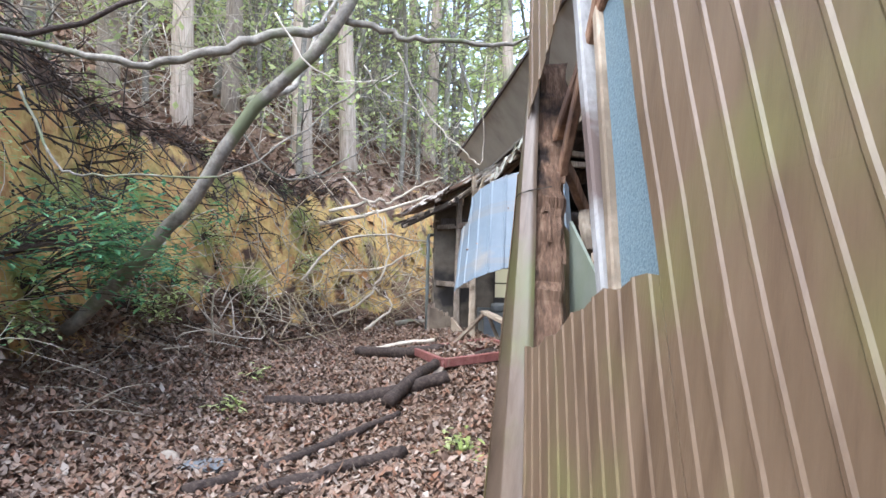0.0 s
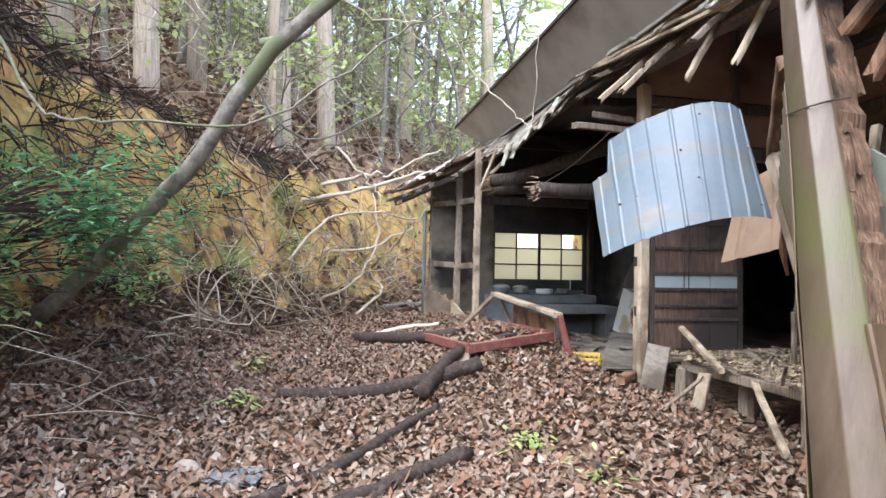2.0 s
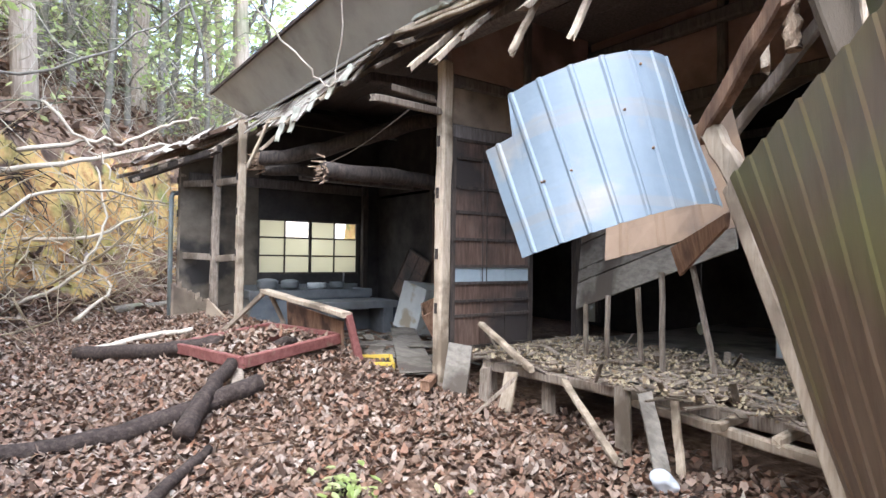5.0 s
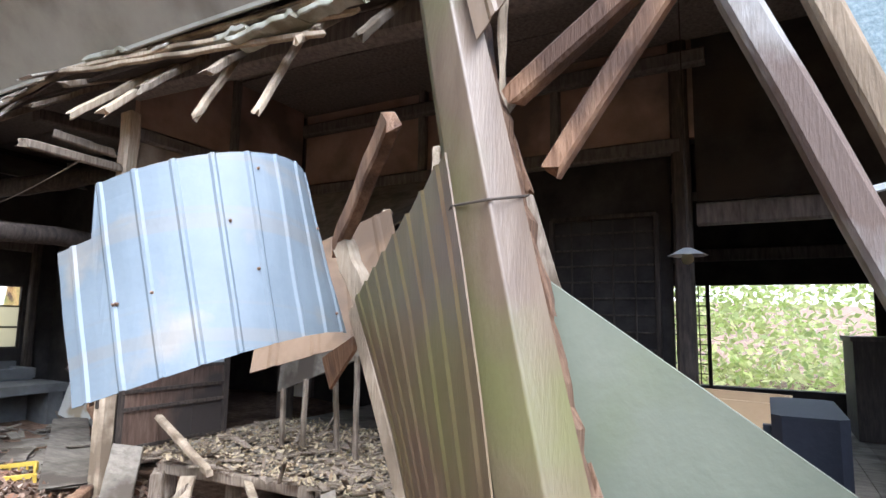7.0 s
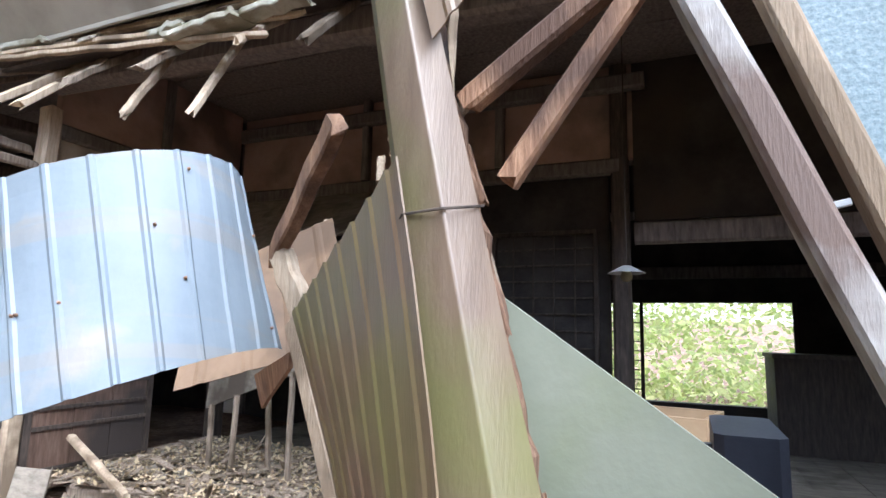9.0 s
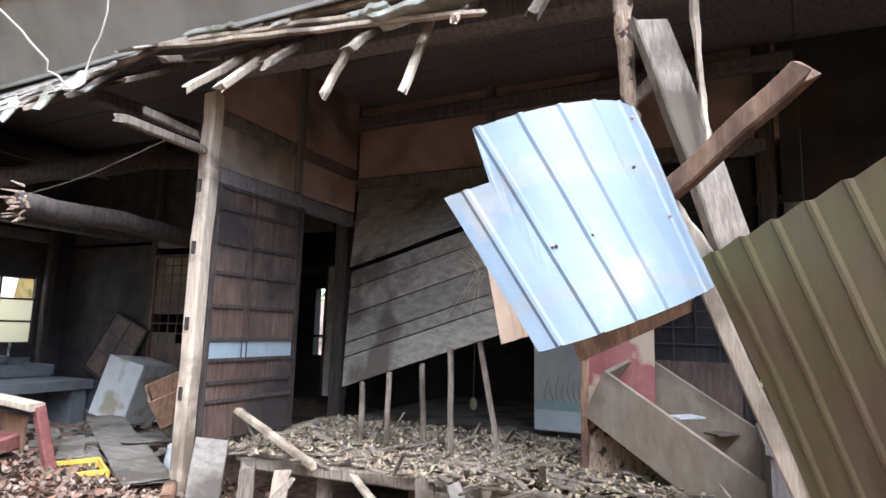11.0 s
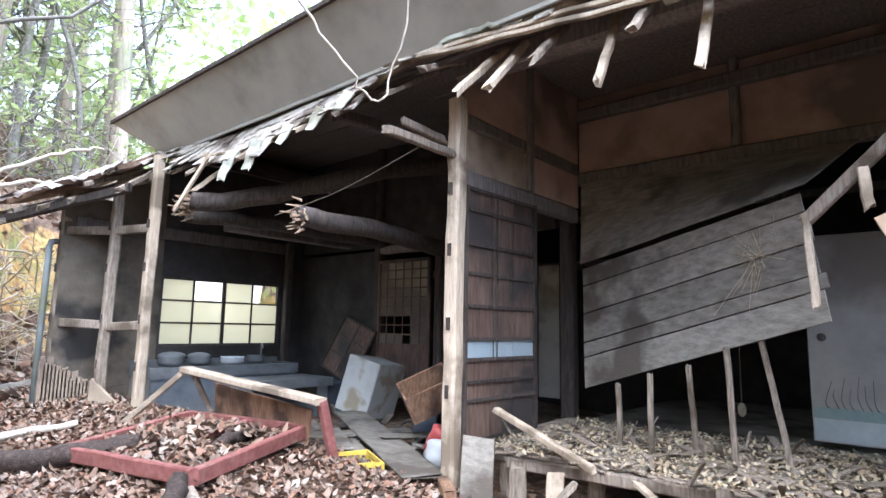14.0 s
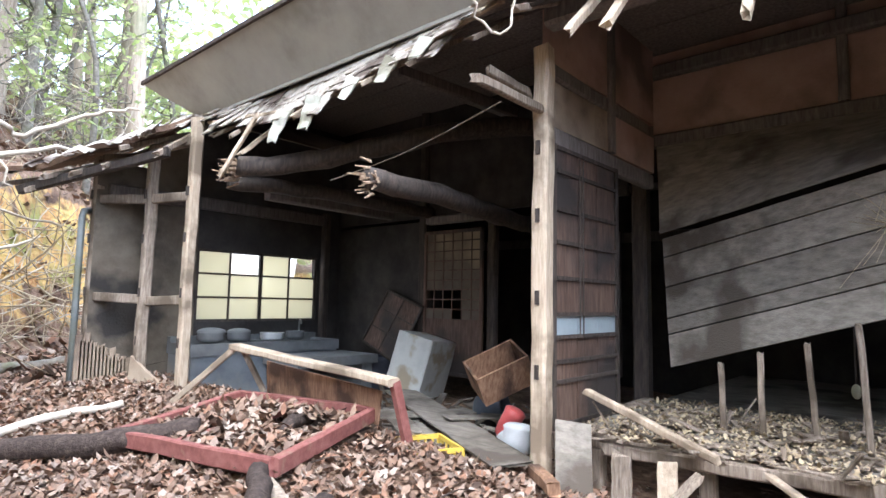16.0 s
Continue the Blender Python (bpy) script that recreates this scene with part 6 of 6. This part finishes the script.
for _ in range(160):
    p = Vector((rng.uniform(3.2, 5.0), rng.uniform(6.8, 9.4), 0.14 + rng.uniform(0, 0.1)))
    d = Vector((rng.gauss(0, 1), rng.gauss(0, 1), rng.gauss(0, 0.3))).normalized() * rng.uniform(0.06, 0.2)
    bar(bm, p, p + d, rng.uniform(0.02, 0.08), 0.015, 1, 0, 0.01)
solid("rubble", bm, board_wood, "broken wood and plaster rubble on the kitchen floor", "rubble", kind="stuff")

# ---- room: hanging boards, sticks, debris ----
hb = thing("hanging_wall_boards", (4.5, 5.2, 0.7), "grey board wall torn loose and hanging aslant", "boards")
L0, L1, R0, R1 = Vector((4.70, 6.16, 0.75)), Vector((5.0, 6.32, 1.80)), Vector((4.13, 4.29, 1.32)), Vector((4.22, 4.42, 2.12))
vsn = [0, 0.24, 0.36, 0.60, 0.84, 1.0]
for v0, v1 in zip(vsn, vsn[1:]):
    bm = B()
    g0 = 0.006
    k = rng.uniform(-0.03, 0.02)
    e = (R0 - L0).normalized() * k
    sheet(bm, [L0.lerp(L1, v0 + g0), R0.lerp(R1, v0 + g0) + e, R0.lerp(R1, v1 - g0) + e, L0.lerp(L1, v1 - g0)], 10, 1, 0.008, 0.014)
    part("plank", bm, board_wood, hb)
timber("hanging_rafter", (3.95, 4.39, 1.87), (3.72, 3.45, 2.72), 0.05, 0.07, grey_wood, "long grey rafter hanging down from the roof", "rafter")
timber("hanging_rafter", (3.95, 4.38, 1.92), (3.80, 4.33, 1.38), 0.04, 0.045, pale_wood, "short pale rafter dangling at the boards' corner", "rafter", ragged=0.04)
timber("hanging_rafter", (3.3, 4.05, 2.0), (3.25, 4.03, 1.78), 0.045, 0.045, pale_wood, "short pale rafter stub dangling", "rafter", ragged=0.03)
timber("hanging_rafter", (3.3, 3.75, 2.3), (3.2, 3.7, 2.13), 0.04, 0.04, pale_wood, "short pale rafter stub dangling", "rafter", ragged=0.03)
for (x, y), top in (((4.27, 5.66), (4.27, 5.67, 0.86)), ((4.24, 5.42), (4.26, 5.43, 0.95)), ((4.3, 5.13), (4.3, 5.18, 1.02)), ((4.16, 4.86), (4.2, 4.9, 1.15)), ((4.45, 4.6), (4.3, 4.72, 1.22))):
    timber("upright_stick", (x, y, FLOOR - 0.08), top, 0.035, 0.035, grey_wood, "bare upright wall stud below the hanging boards", "stud", group="bare studs", jitter=0.003)
timber("pale_pole", (3.67, 6.35, 0.66), (3.42, 5.45, 0.42), 0.05, 0.045, pale_wood, "pale broken pole resting on the floor edge", "pole", ragged=0.03)
timber("front_beam", (3.6, 6.2, 0.33), (3.66, 4.6, 0.35), 0.07, 0.08, grey_wood, "weathered beam along the broken floor edge", "beam", ragged=0.06)
timber("front_beam", (3.66, 4.75, 0.30), (3.40, 3.35, 0.30), 0.06, 0.06, pale_wood, "pale beam along the broken floor edge", "beam", ragged=0.06)
for y in (3.45, 3.75, 4.05):
    timber("bare_joist", (3.42, y, 0.34), (4.6, y + 0.05, 0.36), 0.05, 0.05, pale_wood, "bare pale floor joist over a dark gap", "joist", group="bare joists", ragged=0.04)
for a, b, w, mat in (((3.55, 5.25, 0.36), (3.12, 4.45, 0.08), 0.05, pale_wood), ((3.5, 4.55, 0.42), (3.2, 4.2, 0.0), 0.09, board_wood), ((3.55, 4.75, 0.46), (3.5, 4.7, -0.05), 0.12, grey_wood), ((3.5, 4.35, 0.45), (3.42, 4.25, 0.0), 0.05, pale_wood),
                     ((3.42, 6.3, 0.5), (3.25, 6.2, -0.05), 0.22, board_wood), ((3.45, 6.0, 0.36), (3.4, 5.98, -0.1), 0.12, grey_wood), ((3.5, 5.75, 0.36), (3.35, 5.7, -0.1), 0.11, pale_wood), ((3.3, 5.5, 0.36), (3.1, 5.75, 0.05), 0.09, grey_wood)):
    timber("leaning_board", a, b, w, 0.025, mat, "broken board leaning on the floor edge", "board", group="leaning boards", ragged=0.05)
timber("rusty_sill", (3.28, 6.5, 0.20), (2.95, 6.15, 0.22), 0.08, 0.08, rust_wood, "dark red-brown broken sill at the post foot", "sill", ragged=0.06)
bm = B()
bmesh.ops.create_icosphere(bm, subdivisions=3, radius=0.075)
for v in bm.verts:
    v.co = Vector((v.co.x * 0.8, v.co.y, v.co.z * 0.8)) * (1 + 0.5 * noise.noise(v.co * 14)) + Vector((3.15, 4.18, 0.07))
solid("plastic_bag", bm, material("white_plastic_bag", [(0.3, (0.55, 0.57, 0.6)), (0.7, (0.75, 0.77, 0.8))], 5, rough=0.4), "crumpled white plastic bag below the floor", "bag", smooth=True)
# debris on the floor: chips, straw, crumbled leaves
spots = [(rng.uniform(3.5, 5.2), rng.uniform(2.9, 6.4), FLOOR + rng.uniform(0, 0.03)) for _ in range(6500)]
leaves("floor_debris", spots, 0.028, straw, "pale crumbled chips and leaves on the rotten floor")
bm = B()
for _ in range(620):
    p = Vector((rng.uniform(3.5, 4.9), rng.uniform(3.0, 6.3), FLOOR + rng.uniform(0.0, 0.04)))
    d = Vector((rng.gauss(0, 1), rng.gauss(0, 1), rng.gauss(0, 0.15))).normalized() * rng.uniform(0.05, 0.22)
    bar(bm, p, p + d, rng.uniform(0.012, 0.06), 0.012, 1, 0, 0.012)
solid("wood_chips", bm, grey_wood, "grey broken wood chips on the rotten floor", "rubble", kind="stuff")
bm = B()
for _ in range(70):
    p = Vector((4.32, 4.72, 1.72)) + Vector((rng.gauss(0, 0.02), rng.gauss(0, 0.03), rng.gauss(0, 0.02)))
    tube(bm, rod(p, p + Vector((rng.gauss(-0.05, 0.04), rng.gauss(0.02, 0.09), rng.gauss(-0.05, 0.16))), 0.003), 0.0025, 0.0015, 3)
solid("straw_wisp", bm, straw, "wisp of dry straw caught on the hanging boards", "straw", kind="stuff")
# hanging bulb cord
cord = thing("hanging_bulb", (4.9, 5.0, 0.6), "small dusty bulb hanging on a cord", "lamp")
bm = B()
tube(bm, [(4.9, 5.0, 1.9), (4.9, 5.0, 1.2), (4.9, 5.0, 0.72)], 0.005, 0.005, 5)
part("cord", bm, dark_wood, cord)
bm = B()
bmesh.ops.create_uvsphere(bm, u_segments=12, v_segments=8, radius=0.03, matrix=Matrix.Translation((4.9, 5.0, 0.68)) @ Matrix.Diagonal((1, 1, 1.7, 1)))
part("bulb", bm, frost, cord, "dusty glass bulb", True)

# red-papered broken wall end and the tipped chest
rw = thing("red_wall_end", (3.95, 3.85, 0.4), "broken wall end with torn red paper", "wall", kind="structure")
red_paper = material("torn_red_paper", [(0.3, (0.16, 0.045, 0.04)), (0.5, (0.25, 0.08, 0.072)), (0.8, (0.34, 0.15, 0.12))], 4, rough=0.9, bump=0.2, stain=(0.40, 0.30, 0.20), stain_scale=3.5, stain_at=(0.56, 0.62))
bm = B()
bar(bm, (4.24, 3.95, 0.86), (4.36, 3.55, 0.86), 0.05, 0.98, 6, 0.003, 0.012)
part("board", bm, weak_wood, rw, "bare ochre board")
bm = B()
nrm_ = Vector((-0.958, -0.287, 0))
cols_ = 12
lo_ = [0.74 + 0.10 * noise.noise(Vector((i * 0.9, 3, 1))) - 0.02 * (i % 3) for i in range(cols_ + 1)]
ring_ = []
for i in range(cols_ + 1):
    p = Vector((4.24, 3.95, 0)).lerp(Vector((4.36, 3.55, 0)), i / cols_) + nrm_ * 0.03
    ring_.append([bm.verts.new(p + Vector((0, 0, z)) + nrm_ * (0.004 * rng.random() - s)) for s in (0, 0.002) for z in (lo_[i], 1.05, 1.345)])
for r0, r1 in zip(ring_, ring_[1:]):
    for j in (0, 1, 3, 4):
        bm.faces.new((r0[j], r1[j], r1[j + 1], r0[j + 1]))
part("red_paper", bm, red_paper, rw, "torn faded red paper")
bm = B()
bar(bm, (4.22, 3.96, 0.3), (4.24, 3.95, 1.42), 0.05, 0.06, 6, 0.005, 0.03)
part("edge_post", bm, rust_wood, rw)
chest_wood = material("dusty_brown_chest", [(0.3, (0.27, 0.21, 0.15)), (0.7, (0.40, 0.32, 0.235))], 5, (3, 3, 1), 0.7, bump=0.2, stain=(0.13, 0.10, 0.07))
e1 = Vector((-0.2, -0.93, -0.58)).normalized()
e2 = Vector((0.88, -0.18, 0.28))
e2 = (e2 - e1 * e2.dot(e1)).normalized()
e3 = e2.cross(e1).normalized()
e3 = e3 if e3.z > 0 else -e3
CHEST = Matrix((e1, e2, e3)).transposed().to_4x4()
CHEST.translation = Vector((4.0, 3.79, 1.07)) - e3 * 0.36
chest = crate_box("tipped_chest", CHEST, (1.25, 0.50, 0.34), 0.025, chest_wood, "dusty brown wooden chest lying tipped and open", "chest")
for k in range(2):
    bm = B()
    bar(bm, (4.15 + 0.1 * k, 3.44 - 0.2 * k, 0.80 - 0.09 * k), (4.30 + 0.1 * k, 3.30 - 0.2 * k, 0.80 - 0.09 * k), 0.12, 0.012, 2, 0.004, 0.02)
    solid("paper_scrap", bm, enamel if k == 0 else paper, "crumpled white paper scrap in the chest", "paper")

# ---- dark room seen past the wing ----
lamp = thing("pendant_lamp", (4.39, 2.68, 1.86), "unlit pendant lamp with a pale shallow shade", "lamp")
bm = B()
bmesh.ops.create_cone(bm, cap_ends=False, segments=24, radius1=0.11, radius2=0.025, depth=0.045, matrix=Matrix.Translation((4.39, 2.68, 1.83)))
part("shade", bm, enamel, lamp, "pale shallow enamel shade", True)
bm = B()
tube(bm, [(4.39, 2.68, 1.86), (4.39, 2.68, 2.6), (4.39, 2.68, TOP)], 0.004, 0.004, 5)
part("cord", bm, dark_wood, lamp)
bm = B()
bmesh.ops.create_uvsphere(bm, u_segments=12, v_segments=8, radius=0.035, matrix=Matrix.Translation((4.39, 2.68, 1.79)))
part("bulb", bm, frost, lamp, "dusty glass bulb", True)
crate_box("cardboard_box", pose(4.18, 2.2, 0.80, 0, 0, 78), (0.62, 0.42, 0.27), 0.02, material("brown_cardboard", [(0.3, (0.40, 0.27, 0.15)), (0.7, (0.52, 0.37, 0.22))], 2, rough=0.8, bump=0.1), "open brown cardboard box on the floor", "box")
case_mat = material("dark_blue_case", [(0.3, (0.012, 0.016, 0.026)), (0.7, (0.03, 0.035, 0.05))], 4, rough=0.45, bump=0.1)
cs = thing("suitcase", (2.62, 2.23, 0.4), "dark blue upright suitcase with rounded edges", "suitcase")
bm = B()
bar(bm, (2.62, 2.22, 0.4), (2.62, 2.22, 1.2), 0.16, 0.42, 4, 0.0, 0.0, up=(1, 0, 0), bevel=0.14)
part("shell", bm, case_mat, cs)
bm = B()
bar(bm, (2.60, 2.31, 0.42), (2.60, 2.31, 1.15), 0.02, 0.03, 2)
part("metal_edge", bm, dark_metal, cs)
dk = thing("dark_cupboard", (7.5, 1.4, 0.4), "dark low cupboard below the back window", "cupboard")
for lo, hi in (((7.2, 0.6, 0.4), (8.0, 1.62, 1.28)), ((7.17, 0.58, 1.28), (8.02, 1.64, 1.32))):
    bm = B()
    box(bm, lo, hi)
    part("carcass" if lo[2] == 0.4 else "top", bm, dark_wood, dk)
timber("dangling_tube", (3.6, 1.95, 1.95), (3.6, 1.72, 2.0), 0.03, 0.03, enamel, "pale tube lamp hanging askew", "lamp", jitter=0, ragged=0)
bc = thing("low_chest", (3.9, 2.4, 0.4), "dark low chest under the cardboard box", "chest")
for nm, lo, hi in (("body", (3.45, 2.05, 0.38), (4.2, 2.98, 0.76)), ("lid", (3.43, 2.03, 0.76), (4.22, 3.0, 0.797))):
    bm = B()
    box(bm, lo, hi)
    part(nm, bm, smoked_wood, bc)
